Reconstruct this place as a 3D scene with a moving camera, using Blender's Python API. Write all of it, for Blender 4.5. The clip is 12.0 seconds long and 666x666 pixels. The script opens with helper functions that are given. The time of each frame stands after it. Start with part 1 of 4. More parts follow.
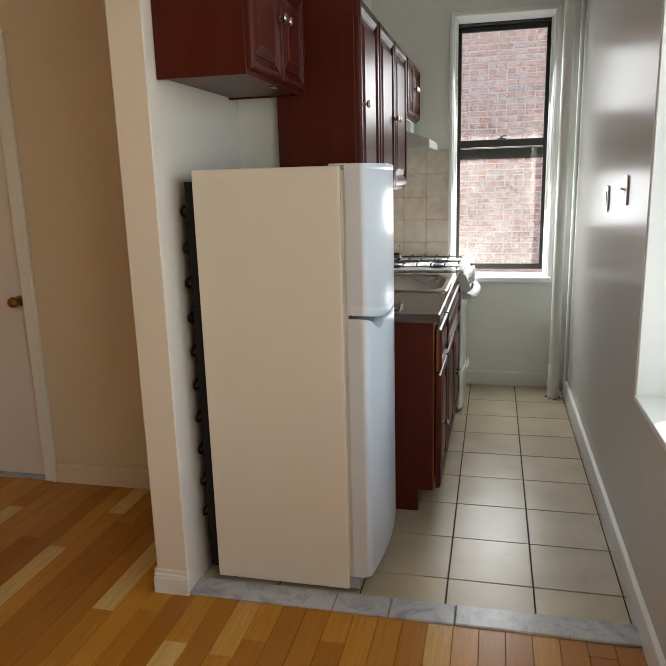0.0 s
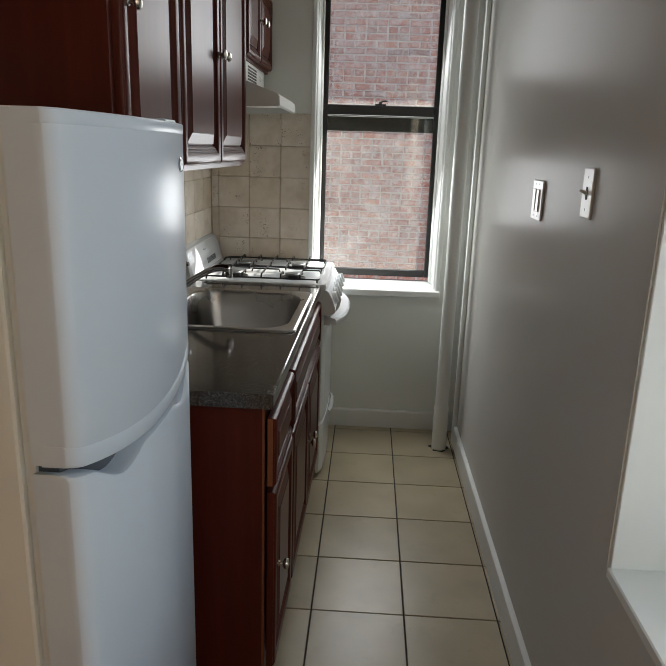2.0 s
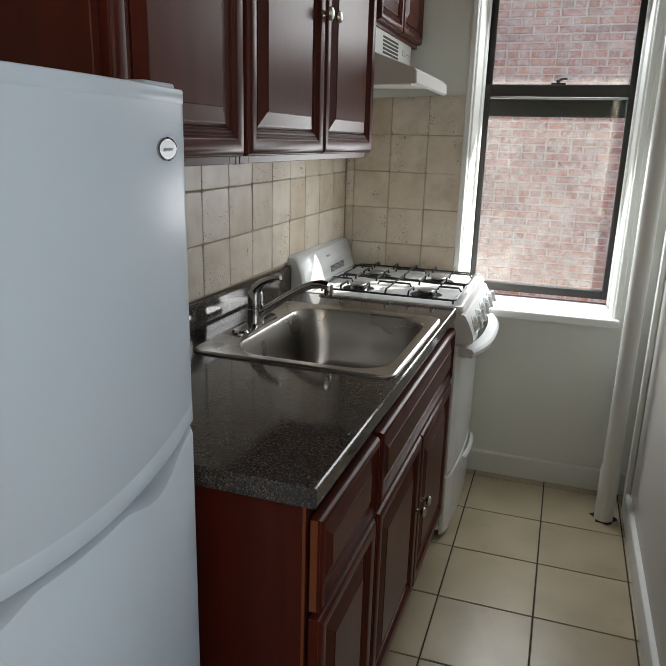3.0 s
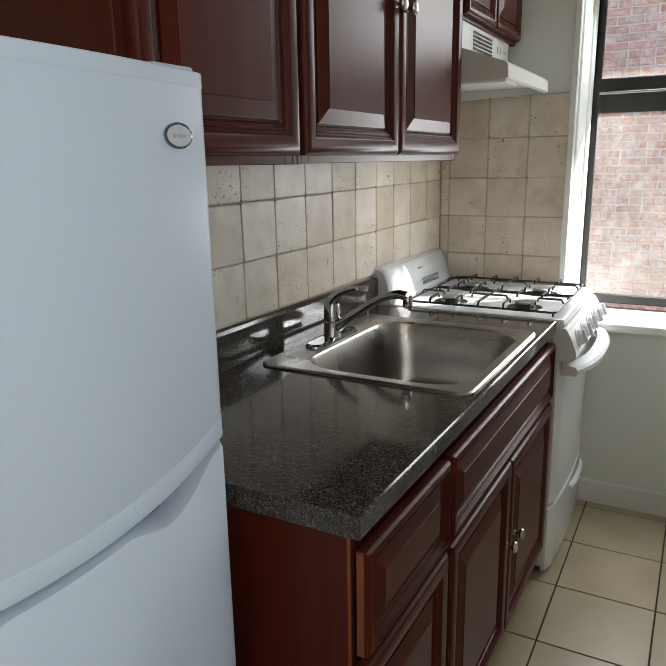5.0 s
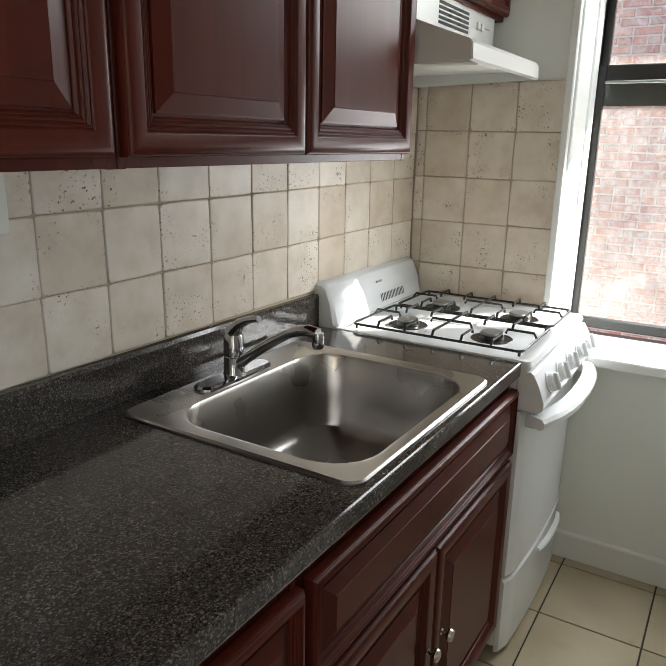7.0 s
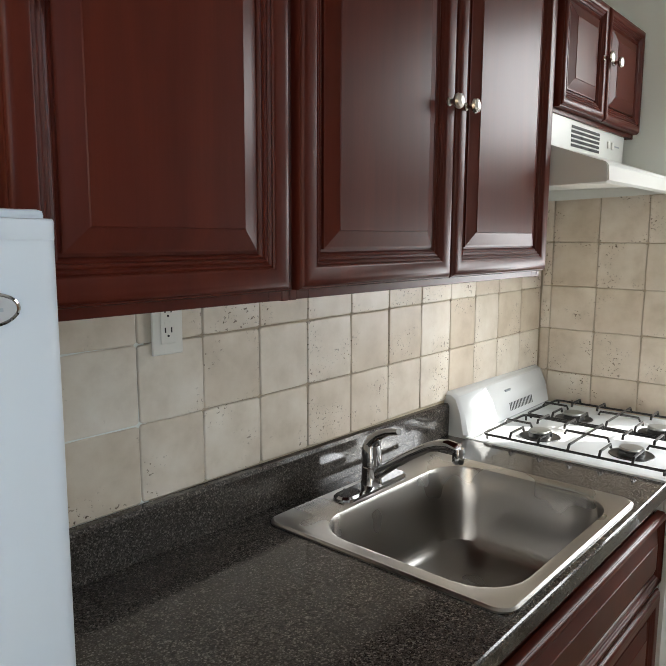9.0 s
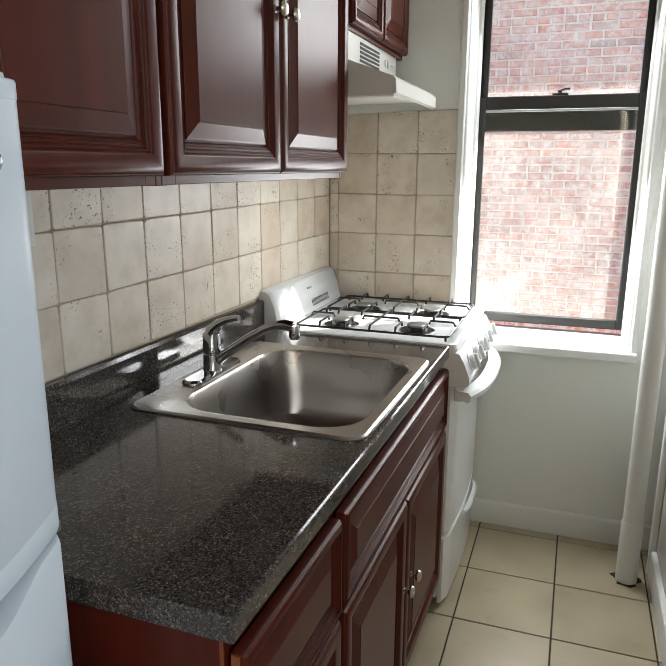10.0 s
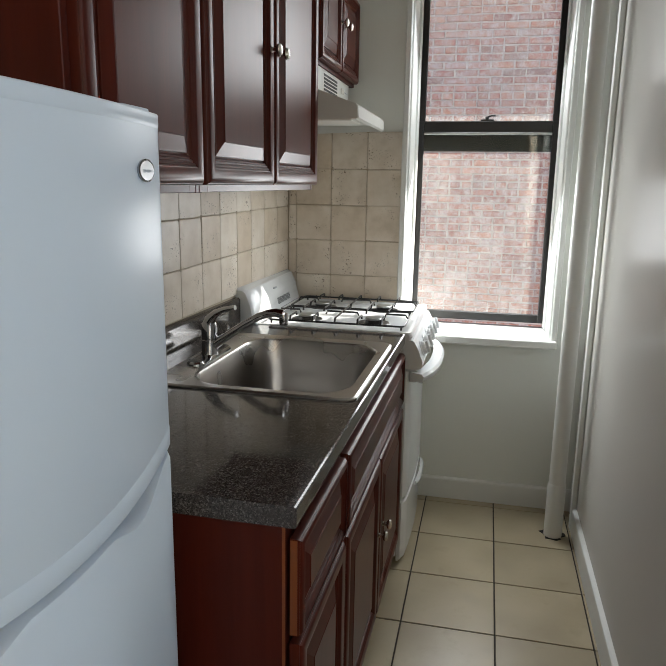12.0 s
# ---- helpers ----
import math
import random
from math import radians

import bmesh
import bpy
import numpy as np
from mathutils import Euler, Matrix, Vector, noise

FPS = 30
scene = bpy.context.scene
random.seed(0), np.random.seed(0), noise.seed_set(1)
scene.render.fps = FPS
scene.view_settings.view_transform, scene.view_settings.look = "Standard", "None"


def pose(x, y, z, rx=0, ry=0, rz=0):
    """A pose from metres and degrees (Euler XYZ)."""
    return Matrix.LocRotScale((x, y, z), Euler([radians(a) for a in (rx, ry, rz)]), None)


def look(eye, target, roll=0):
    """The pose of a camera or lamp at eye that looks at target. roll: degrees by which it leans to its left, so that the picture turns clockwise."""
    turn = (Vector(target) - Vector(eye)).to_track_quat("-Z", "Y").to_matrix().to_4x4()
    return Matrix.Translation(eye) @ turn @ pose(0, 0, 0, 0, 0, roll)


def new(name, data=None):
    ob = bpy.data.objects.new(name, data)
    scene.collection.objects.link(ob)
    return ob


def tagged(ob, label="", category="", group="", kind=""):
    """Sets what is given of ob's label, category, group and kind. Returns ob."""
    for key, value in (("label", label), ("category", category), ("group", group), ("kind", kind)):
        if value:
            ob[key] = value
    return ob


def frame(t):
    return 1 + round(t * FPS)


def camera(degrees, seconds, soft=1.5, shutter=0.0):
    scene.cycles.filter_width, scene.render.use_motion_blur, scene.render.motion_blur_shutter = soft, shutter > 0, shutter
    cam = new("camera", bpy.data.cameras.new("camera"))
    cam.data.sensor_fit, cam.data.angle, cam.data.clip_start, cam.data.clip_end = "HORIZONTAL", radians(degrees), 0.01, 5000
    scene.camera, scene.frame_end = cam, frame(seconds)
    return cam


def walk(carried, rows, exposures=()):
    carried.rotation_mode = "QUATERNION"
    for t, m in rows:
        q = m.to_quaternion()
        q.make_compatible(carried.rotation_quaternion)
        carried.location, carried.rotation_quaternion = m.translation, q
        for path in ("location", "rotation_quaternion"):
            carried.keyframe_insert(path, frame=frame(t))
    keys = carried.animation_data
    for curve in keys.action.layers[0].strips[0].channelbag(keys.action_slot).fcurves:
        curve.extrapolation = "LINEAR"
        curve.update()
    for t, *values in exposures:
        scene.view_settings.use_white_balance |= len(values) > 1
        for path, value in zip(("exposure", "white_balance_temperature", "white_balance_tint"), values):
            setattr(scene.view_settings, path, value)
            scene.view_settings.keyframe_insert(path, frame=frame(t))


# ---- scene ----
cam = camera(52.0, 12.0, soft=0.9)
EXPOSURES = [(0.0, 2.12), (0.5, 1.88), (1.0, 1.62), (1.5, 1.4), (2.0, 1.35), (2.5, 1.5), (3.5, 1.68), (5.5, 2.0), (6.5, 2.15), (8.3, 2.2), (9.0, 2.45), (9.5, 2.75), (10.0, 2.35), (10.5, 1.82), (11.0, 1.81), (12.0, 1.77)]
PATH = [
    (0, (-0.175, -4.204, 1.487), (-0.625, -2.306, 1.046), -1.6),
    (0.5, (-0.193, -3.965, 1.508), (-0.506, -2.035, 1.088), -0.3),
    (1, (-0.264, -3.65, 1.506), (-0.182, -1.703, 1.053), -2.0),
    (1.5, (-0.2, -3.264, 1.485), (-0.052, -1.328, 1.007), 0.3),
    (2, (-0.176, -2.897, 1.492), (-0.264, -0.968, 0.973), 1.8),
    (2.5, (-0.131, -2.585, 1.503), (-0.111, -0.654, 0.981), 1.0),
    (3, (-0.05, -2.312, 1.472), (-0.652, -0.484, 0.927), 1.6),
    (3.5, (-0.032, -2.218, 1.462), (-0.848, -0.476, 0.913), 2.0),
    (3.7, (-0.039, -2.176, 1.431), (-0.91, -0.45, 0.916), 1.8),
    (5.3, (0.018, -2.153, 1.415), (-0.906, -0.448, 0.927), -1.1),
    (5.5, (-0.012, -2.092, 1.403), (-0.896, -0.377, 0.876), -0.6),
    (6, (-0.035, -1.911, 1.405), (-0.761, -0.13, 0.857), -0.7),
    (6.5, (0.048, -1.711, 1.399), (-0.91, -0.039, 0.864), 0.8),
    (6.7, (0.062, -1.668, 1.431), (-0.928, -0.022, 0.873), 1.1),
    (8.3, (0.127, -1.662, 1.507), (-0.905, 0.017, 1.166), -0.1),
    (8.5, (0.102, -1.682, 1.521), (-1.001, -0.044, 1.204), -0.4),
    (9, (0.035, -1.745, 1.518), (-1.237, -0.228, 1.237), 0.3),
    (9.5, (-0.028, -1.864, 1.48), (-1.03, -0.171, 1.123), 0.1),
    (10, (-0.033, -1.999, 1.45), (-0.679, -0.166, 0.976), 0.3),
    (10.5, (0.016, -2.051, 1.383), (-0.669, -0.233, 0.908), -2.8),
    (11, (0.013, -2.144, 1.377), (-0.661, -0.324, 0.893), -3.6),
    (11.5, (-0.078, -2.347, 1.414), (-0.46, -0.434, 0.97), -1.3),
    (12, (-0.107, -2.358, 1.442), (-0.528, -0.451, 1.012), 0.9),
]
walk(cam, [(t, look(eye, target, roll)) for t, eye, target, roll in PATH], EXPOSURES)

# ---- light ----
SUN_WAY = Vector((-0.70, -0.62, -0.46)).normalized()      # the way the sunlight travels
world = bpy.data.worlds.new("sky")
scene.world = world
world.use_nodes = True
wn = world.node_tree.nodes
sky = wn.new("ShaderNodeTexSky")
sky.sky_type, sky.sun_disc = "NISHITA", False
sky.sun_elevation = math.asin(-SUN_WAY.z)
sky.sun_rotation = math.atan2(-SUN_WAY.x, -SUN_WAY.y)
world.node_tree.links.new(sky.outputs[0], wn["Background"].inputs[0])
wn["Background"].inputs[1].default_value = 0.15

sun = new("sun", bpy.data.lights.new("sun", "SUN"))
sun.data.energy, sun.data.angle, sun.data.color = 3.5, radians(0.55), (1.0, 0.95, 0.86)
sun.matrix_world = look(-SUN_WAY * 20, (0, 0, 0))


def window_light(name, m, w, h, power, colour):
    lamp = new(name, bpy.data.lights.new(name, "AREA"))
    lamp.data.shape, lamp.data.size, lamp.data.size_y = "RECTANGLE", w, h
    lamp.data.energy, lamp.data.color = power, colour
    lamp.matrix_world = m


# daylight standing in each window opening
for z, power in ((2.06, 1.4), (1.30, 2.2)):
    window_light("daylight_end", look((-0.13, 0.785, z), (-0.13, 0.785 - math.cos(radians(40)), z - math.sin(radians(40)))), 0.48, 0.46, power, (0.95, 0.98, 1.0))
window_light("daylight_side", look((0.665, -2.0, 1.55), (-0.5, -2.0, 1.35)), 0.66, 1.6, 0.82, (0.46, 0.69, 1.0))
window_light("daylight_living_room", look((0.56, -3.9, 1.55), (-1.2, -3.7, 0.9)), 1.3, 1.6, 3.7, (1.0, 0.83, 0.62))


# ---- materials ----
def shader(name, colour, rough=0.5, metal=0.0, spec=0.5, coat=0.0, coat_rough=0.1):
    m = bpy.data.materials.new(name)
    m.use_nodes = True
    b = m.node_tree.nodes["Principled BSDF"]
    b.inputs["Base Color"].default_value = (*colour, 1)
    b.inputs["Roughness"].default_value = rough
    b.inputs["Metallic"].default_value = metal
    b.inputs["Specular IOR Level"].default_value = spec
    b.inputs["Coat Weight"].default_value = coat
    b.inputs["Coat Roughness"].default_value = coat_rough
    return m


def nodes_of(m):
    t = m.node_tree
    return t, t.nodes["Principled BSDF"]


def tex(t, kind, scale, stretch=(1, 1, 1), shift=False, **more):
    """A texture node on object coordinates, in metres. shift: each object takes another stretch of it."""
    co = t.nodes.new("ShaderNodeTexCoord")
    mp = t.nodes.new("ShaderNodeMapping")
    mp.inputs["Scale"].default_value = stretch
    if shift:
        info = t.nodes.new("ShaderNodeObjectInfo")
        far = t.nodes.new("ShaderNodeVectorMath")
        far.operation = "MULTIPLY_ADD"
        t.links.new(info.outputs["Random"], far.inputs[0])
        far.inputs[1].default_value = (37.0, 61.0, 17.0)
        t.links.new(co.outputs["Object"], far.inputs[2])
        t.links.new(far.outputs[0], mp.inputs[0])
    else:
        t.links.new(co.outputs["Object"], mp.inputs[0])
    n = t.nodes.new(kind)
    n.inputs["Scale"].default_value = scale
    for k, v in more.items():
        n.inputs[k].default_value = v
    t.links.new(mp.outputs[0], n.inputs["Vector"])
    return n


def ramp(t, source, stops):
    r = t.nodes.new("ShaderNodeValToRGB")
    e = r.color_ramp.elements
    while len(e) < len(stops):
        e.new(0.5)
    for el, (p, c) in zip(e, stops):
        el.position, el.color = p, (*c, 1) if len(c) == 3 else c
    t.links.new(source, r.inputs[0])
    return r.outputs[0]


def grey(v):
    return (v, v, v)


def mixed(t, fac, a, b, blend="MIX"):
    m = t.nodes.new("ShaderNodeMix")
    m.data_type, m.blend_type = "RGBA", blend
    for sock, v in ((m.inputs[0], fac), (m.inputs[6], a), (m.inputs[7], b)):
        if isinstance(v, (float, int)):
            sock.default_value = v
        elif isinstance(v, tuple):
            sock.default_value = (*v, 1)
        else:
            t.links.new(v, sock)
    return m.outputs[2]


def bump(t, b, height, strength, distance):
    n = t.nodes.new("ShaderNodeBump")
    n.inputs["Strength"].default_value = strength
    n.inputs["Distance"].default_value = distance
    t.links.new(height, n.inputs["Height"])
    t.links.new(n.outputs[0], b.inputs["Normal"])


def paint(name, colour, rough, bumpy=0.15, wave=0.0):
    """Brushed or rolled wall paint: faint stains, roller texture, uneven plaster below."""
    m = shader(name, colour, rough)
    t, b = nodes_of(m)
    big = tex(t, "ShaderNodeTexNoise", 2.2, Detail=4.0)
    c = mixed(t, ramp(t, big.outputs[0], [(0.3, grey(0)), (0.75, grey(0.16))]), colour, tuple(v * 0.82 for v in colour))
    t.links.new(c, b.inputs["Base Color"])
    fine = tex(t, "ShaderNodeTexNoise", 90, Detail=3.0)
    slow = tex(t, "ShaderNodeTexNoise", 5, Detail=2.0)
    add = t.nodes.new("ShaderNodeMath")
    add.operation = "MULTIPLY_ADD"
    t.links.new(slow.outputs[0], add.inputs[0])
    add.inputs[1].default_value = 6.0 * wave
    t.links.new(fine.outputs[0], add.inputs[2])
    bump(t, b, add.outputs[0], bumpy, 0.002)
    if rough > 0.25:
        rr = ramp(t, big.outputs[0], [(0.3, grey(rough)), (0.8, grey(min(1, rough * 1.35)))])
        t.links.new(rr, b.inputs["Roughness"])
    return m


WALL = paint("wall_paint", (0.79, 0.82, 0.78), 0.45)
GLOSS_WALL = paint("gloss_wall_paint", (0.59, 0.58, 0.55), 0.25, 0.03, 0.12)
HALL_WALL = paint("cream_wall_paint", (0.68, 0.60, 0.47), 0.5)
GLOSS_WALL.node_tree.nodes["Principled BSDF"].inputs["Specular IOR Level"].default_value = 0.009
TRIM = paint("trim_paint", (0.78, 0.80, 0.78), 0.32, 0.08)
CEILING = paint("ceiling_paint", (0.8, 0.8, 0.78), 0.7)


def cherry():
    m = shader("cherry_wood", (0.075, 0.012, 0.006), 0.32, 0, 0.18)
    t, b = nodes_of(m)
    grain = tex(t, "ShaderNodeTexNoise", 5, (5, 5, 0.35), shift=True, Detail=5.0, Distortion=0.5)
    fine = tex(t, "ShaderNodeTexNoise", 70, (4, 4, 0.12), shift=True, Detail=3.0)
    a = ramp(t, grain.outputs[0], [(0.2, (0.060, 0.0092, 0.0050)), (0.55, (0.078, 0.0132, 0.0070)), (0.85, (0.100, 0.0185, 0.0090))])
    c = mixed(t, ramp(t, fine.outputs[0], [(0.4, grey(0)), (0.7, grey(0.12))]), a, (0.035, 0.006, 0.004))
    t.links.new(c, b.inputs["Base Color"])
    return m


CHERRY = cherry()
INSIDE = shader("pale_melamine", (0.62, 0.58, 0.5), 0.5)


def granite():
    m = shader("granite_laminate", (0.05, 0.046, 0.042), 0.2)
    t, b = nodes_of(m)
    v = tex(t, "ShaderNodeTexVoronoi", 400)
    v2 = tex(t, "ShaderNodeTexVoronoi", 680)
    n = tex(t, "ShaderNodeTexNoise", 14, Detail=4.0)
    a = ramp(t, v.outputs["Color"], [(0.25, (0.017, 0.015, 0.014)), (0.5, (0.052, 0.044, 0.037)), (0.7, (0.10, 0.086, 0.076)), (0.9, (0.29, 0.26, 0.235))])
    c = ramp(t, v2.outputs["Color"], [(0.3, (0.018, 0.016, 0.015)), (0.65, (0.048, 0.040, 0.034)), (0.92, (0.15, 0.13, 0.115))])
    d = mixed(t, 0.45, a, c)
    t.links.new(mixed(t, ramp(t, n.outputs[0], [(0.35, grey(0)), (0.7, grey(0.3))]), d, (0.03, 0.026, 0.024)), b.inputs["Base Color"])
    t.links.new(ramp(t, n.outputs[0], [(0.3, grey(0.07)), (0.8, grey(0.12))]), b.inputs["Roughness"])
    return m


GRANITE = granite()


def travertine():
    m = shader("travertine", (0.6, 0.53, 0.42), 0.42)
    t, b = nodes_of(m)
    info = t.nodes.new("ShaderNodeObjectInfo")
    n = tex(t, "ShaderNodeTexNoise", 11, shift=True, Detail=7.0, Roughness=0.6)
    n2 = tex(t, "ShaderNodeTexNoise", 3.1, shift=True, Detail=3.0)
    pits = tex(t, "ShaderNodeTexNoise", 150, (1, 1, 0.6), shift=True, Detail=2.0)
    zone = tex(t, "ShaderNodeTexNoise", 8.0, shift=True, Detail=2.0)
    a = ramp(t, n.outputs[0], [(0.3, (0.57, 0.495, 0.40)), (0.5, (0.68, 0.606, 0.51)), (0.75, (0.77, 0.71, 0.625))])
    a = mixed(t, ramp(t, n2.outputs[0], [(0.5, grey(0)), (0.75, grey(0.35))]), a, (0.49, 0.41, 0.31))
    r = ramp(t, info.outputs["Random"], [(0.0, (0.86, 0.82, 0.76)), (0.3, (0.96, 0.94, 0.92)), (0.7, grey(1.0)), (1.0, (1.06, 1.08, 1.10))])
    a = mixed(t, 1.0, a, r, "MULTIPLY")
    p = ramp(t, pits.outputs[0], [(0.62, grey(0)), (0.68, grey(1.0))])
    z = ramp(t, zone.outputs[0], [(0.52, grey(0)), (0.62, grey(1))])
    pz = mixed(t, 1.0, p, z, "MULTIPLY")
    t.links.new(mixed(t, pz, a, (0.13, 0.09, 0.055)), b.inputs["Base Color"])
    inv = t.nodes.new("ShaderNodeInvert")
    t.links.new(pz, inv.inputs["Color"])
    bump(t, b, inv.outputs[0], 0.5, 0.003)
    return m


TRAVERTINE = travertine()
GROUT = shader("beige_grout", (0.46, 0.39, 0.29), 0.9)


def floor_tile():
    m = shader("ceramic_floor_tile", (0.44, 0.40, 0.32), 0.3)
    t, b = nodes_of(m)
    info = t.nodes.new("ShaderNodeObjectInfo")
    n = tex(t, "ShaderNodeTexNoise", 6, shift=True, Detail=6.0, Roughness=0.62)
    dirt = tex(t, "ShaderNodeTexNoise", 12, shift=True, Detail=5.0)
    a = ramp(t, n.outputs[0], [(0.3, (0.37, 0.31, 0.205)), (0.55, (0.475, 0.41, 0.28)), (0.8, (0.57, 0.50, 0.355))])
    a = mixed(t, 1.0, a, ramp(t, info.outputs["Random"], [(0, grey(0.88)), (1, grey(1.05))]), "MULTIPLY")
    a = mixed(t, ramp(t, dirt.outputs[0], [(0.38, grey(0)), (0.75, grey(0.42))]), a, (0.25, 0.20, 0.14))
    t.links.new(a, b.inputs["Base Color"])
    t.links.new(ramp(t, n.outputs[0], [(0.3, grey(0.29)), (0.8, grey(0.36))]), b.inputs["Roughness"])
    bump(t, b, n.outputs[0], 0.05, 0.002)
    return m


FLOOR_TILE = floor_tile()
DARK_GROUT = shader("dark_grout", (0.05, 0.043, 0.035), 0.9)


def oak():
    m = shader("oak_strip", (0.4, 0.2, 0.08), 0.26, 0, 0.28)
    t, b = nodes_of(m)
    info = t.nodes.new("ShaderNodeObjectInfo")
    isl = t.nodes.new("ShaderNodeNewGeometry")
    mix = t.nodes.new("ShaderNodeMath")
    mix.operation = "ADD"
    t.links.new(info.outputs["Random"], mix.inputs[0])
    t.links.new(isl.outputs["Random Per Island"], mix.inputs[1])
    fr = t.nodes.new("ShaderNodeMath")
    fr.operation = "FRACT"
    t.links.new(mix.outputs[0], fr.inputs[0])
    tone = ramp(t, fr.outputs[0], [(0.0, (0.34, 0.125, 0.010)), (0.35, (0.43, 0.175, 0.016)), (0.7, (0.51, 0.235, 0.026)), (0.86, (0.53, 0.25, 0.03)), (0.93, (0.66, 0.45, 0.15))])
    g = tex(t, "ShaderNodeTexNoise", 30, (3, 0.18, 1), shift=True, Detail=6.0, Distortion=0.8)
    c = mixed(t, ramp(t, g.outputs[0], [(0.35, grey(0)), (0.7, grey(0.32))]), tone, (0.22, 0.08, 0.010))
    t.links.new(c, b.inputs["Base Color"])
    bump(t, b, g.outputs[0], 0.05, 0.001)
    return m


OAK = oak()


def marble():
    m = shader("grey_marble", (0.55, 0.56, 0.58), 0.25)
    t, b = nodes_of(m)
    n = tex(t, "ShaderNodeTexNoise", 7, Detail=8.0, Roughness=0.65, Distortion=1.5)
    c = ramp(t, n.outputs[0], [(0.34, (0.25, 0.265, 0.29)), (0.48, (0.39, 0.405, 0.43)), (0.6, (0.45, 0.46, 0.485)), (0.66, (0.31, 0.325, 0.35)), (0.74, (0.44, 0.455, 0.48))])
    t.links.new(c, b.inputs["Base Color"])
    return m


MARBLE = marble()


def enamel(name, colour, rough, grain=0.0):
    m = shader(name, colour, rough)
    t, b = nodes_of(m)
    n = tex(t, "ShaderNodeTexNoise", 3, Detail=4.0)
    t.links.new(mixed(t, ramp(t, n.outputs[0], [(0.35, grey(0)), (0.8, grey(0.12))]), colour, tuple(v * 0.85 for v in colour)), b.inputs["Base Color"])
    if grain:
        f = tex(t, "ShaderNodeTexNoise", 420, Detail=1.0)
        bump(t, b, f.outputs[0], grain, 0.001)
    return m


# window's blue light put into the door colour, warm room light into the side
FRIDGE_DOOR = enamel("fridge_door_white_skylit", (0.585, 0.635, 0.685), 0.29, 0.03)
FRIDGE_SIDE = enamel("fridge_side_white_warm_lit", (0.70, 0.685, 0.62), 0.42, 0.12)
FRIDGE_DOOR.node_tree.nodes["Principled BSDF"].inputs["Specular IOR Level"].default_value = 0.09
ENAMEL = enamel("stove_enamel", (0.73, 0.755, 0.765), 0.16)
HOOD_WHITE = enamel("hood_enamel", (0.64, 0.65, 0.62), 0.3)
PLATE_WHITE = shader("white_plastic", (0.74, 0.73, 0.68), 0.35)
RUBBER = shader("black_rubber", (0.012, 0.012, 0.012), 0.6)
BLACK_METAL = shader("black_painted_aluminium", (0.012, 0.012, 0.012), 0.32)
GRATE = shader("black_grate_enamel", (0.012, 0.012, 0.012), 0.3)
GREY_PLASTIC = shader("grey_plastic", (0.30, 0.33, 0.36), 0.35)
GRIP_GREY = shader("slate_grip_plastic", (0.085, 0.098, 0.115), 0.4)
GASKET = shader("pale_gasket", (0.62, 0.63, 0.62), 0.5)
COIL = shader("black_coil_enamel", (0.005, 0.005, 0.005), 0.55, 0, 0.2)
SASH_GREY = shader("grey_green_anodised", (0.085, 0.10, 0.095), 0.4)
SLOT = shader("dark_slot", (0.02, 0.02, 0.02), 0.7)


def metal(name, colour, rough, streak=0.0):
    m = shader(name, colour, rough, 1.0)
    t, b = nodes_of(m)
    n = tex(t, "ShaderNodeTexNoise", 6, Detail=2.0)
    t.links.new(ramp(t, n.outputs[0], [(0.3, grey(rough * 0.9)), (0.8, grey(rough * 1.15))]), b.inputs["Roughness"])
    if streak:
        f = tex(t, "ShaderNodeTexNoise", 300, (0.05, 1, 1), Detail=2.0)
        bump(t, b, f.outputs[0], streak, 0.0006)
    return m


# worn drawer end, and warm light painted along the side panel's corner
WORN_LIT_CHERRY = shader("worn_lit_cherry_edge", (0.19, 0.052, 0.014), 0.4)
SILVER_PLASTIC = shader("silver_plastic", (0.42, 0.43, 0.44), 0.3)
STEEL = metal("brushed_steel", (0.43, 0.415, 0.395), 0.29)
CHROME = metal("chrome", (0.42, 0.42, 0.43), 0.07)
PEWTER = metal("brushed_nickel", (0.55, 0.52, 0.47), 0.26)
BRASS = metal("old_brass", (0.27, 0.15, 0.05), 0.3)
ALU = metal("grey_aluminium", (0.35, 0.36, 0.35), 0.4)


def brick():
    m = shader("weathered_brick", (0.4, 0.14, 0.09), 0.85)
    t, b = nodes_of(m)
    info = t.nodes.new("ShaderNodeObjectInfo")
    n = tex(t, "ShaderNodeTexNoise", 9, shift=True, Detail=6.0, Roughness=0.65)
    lime = tex(t, "ShaderNodeTexNoise", 11, (1, 1, 1.6), shift=True, Detail=9.0, Roughness=0.75)
    tone = ramp(t, info.outputs["Random"], [(0, (0.30, 0.075, 0.055)), (0.5, (0.40, 0.110, 0.080)), (0.85, (0.50, 0.16, 0.09)), (1, (0.25, 0.11, 0.10))])
    c = mixed(t, ramp(t, n.outputs[0], [(0.4, grey(0)), (0.75, grey(0.4))]), tone, (0.25, 0.15, 0.13))
    c = mixed(t, ramp(t, lime.outputs[0], [(0.46, grey(0)), (0.60, grey(0.5))]), c, (0.58, 0.47, 0.44))
    t.links.new(limed(t, c), b.inputs["Base Color"])
    bump(t, b, lime.outputs[0], 0.5, 0.006)
    return m


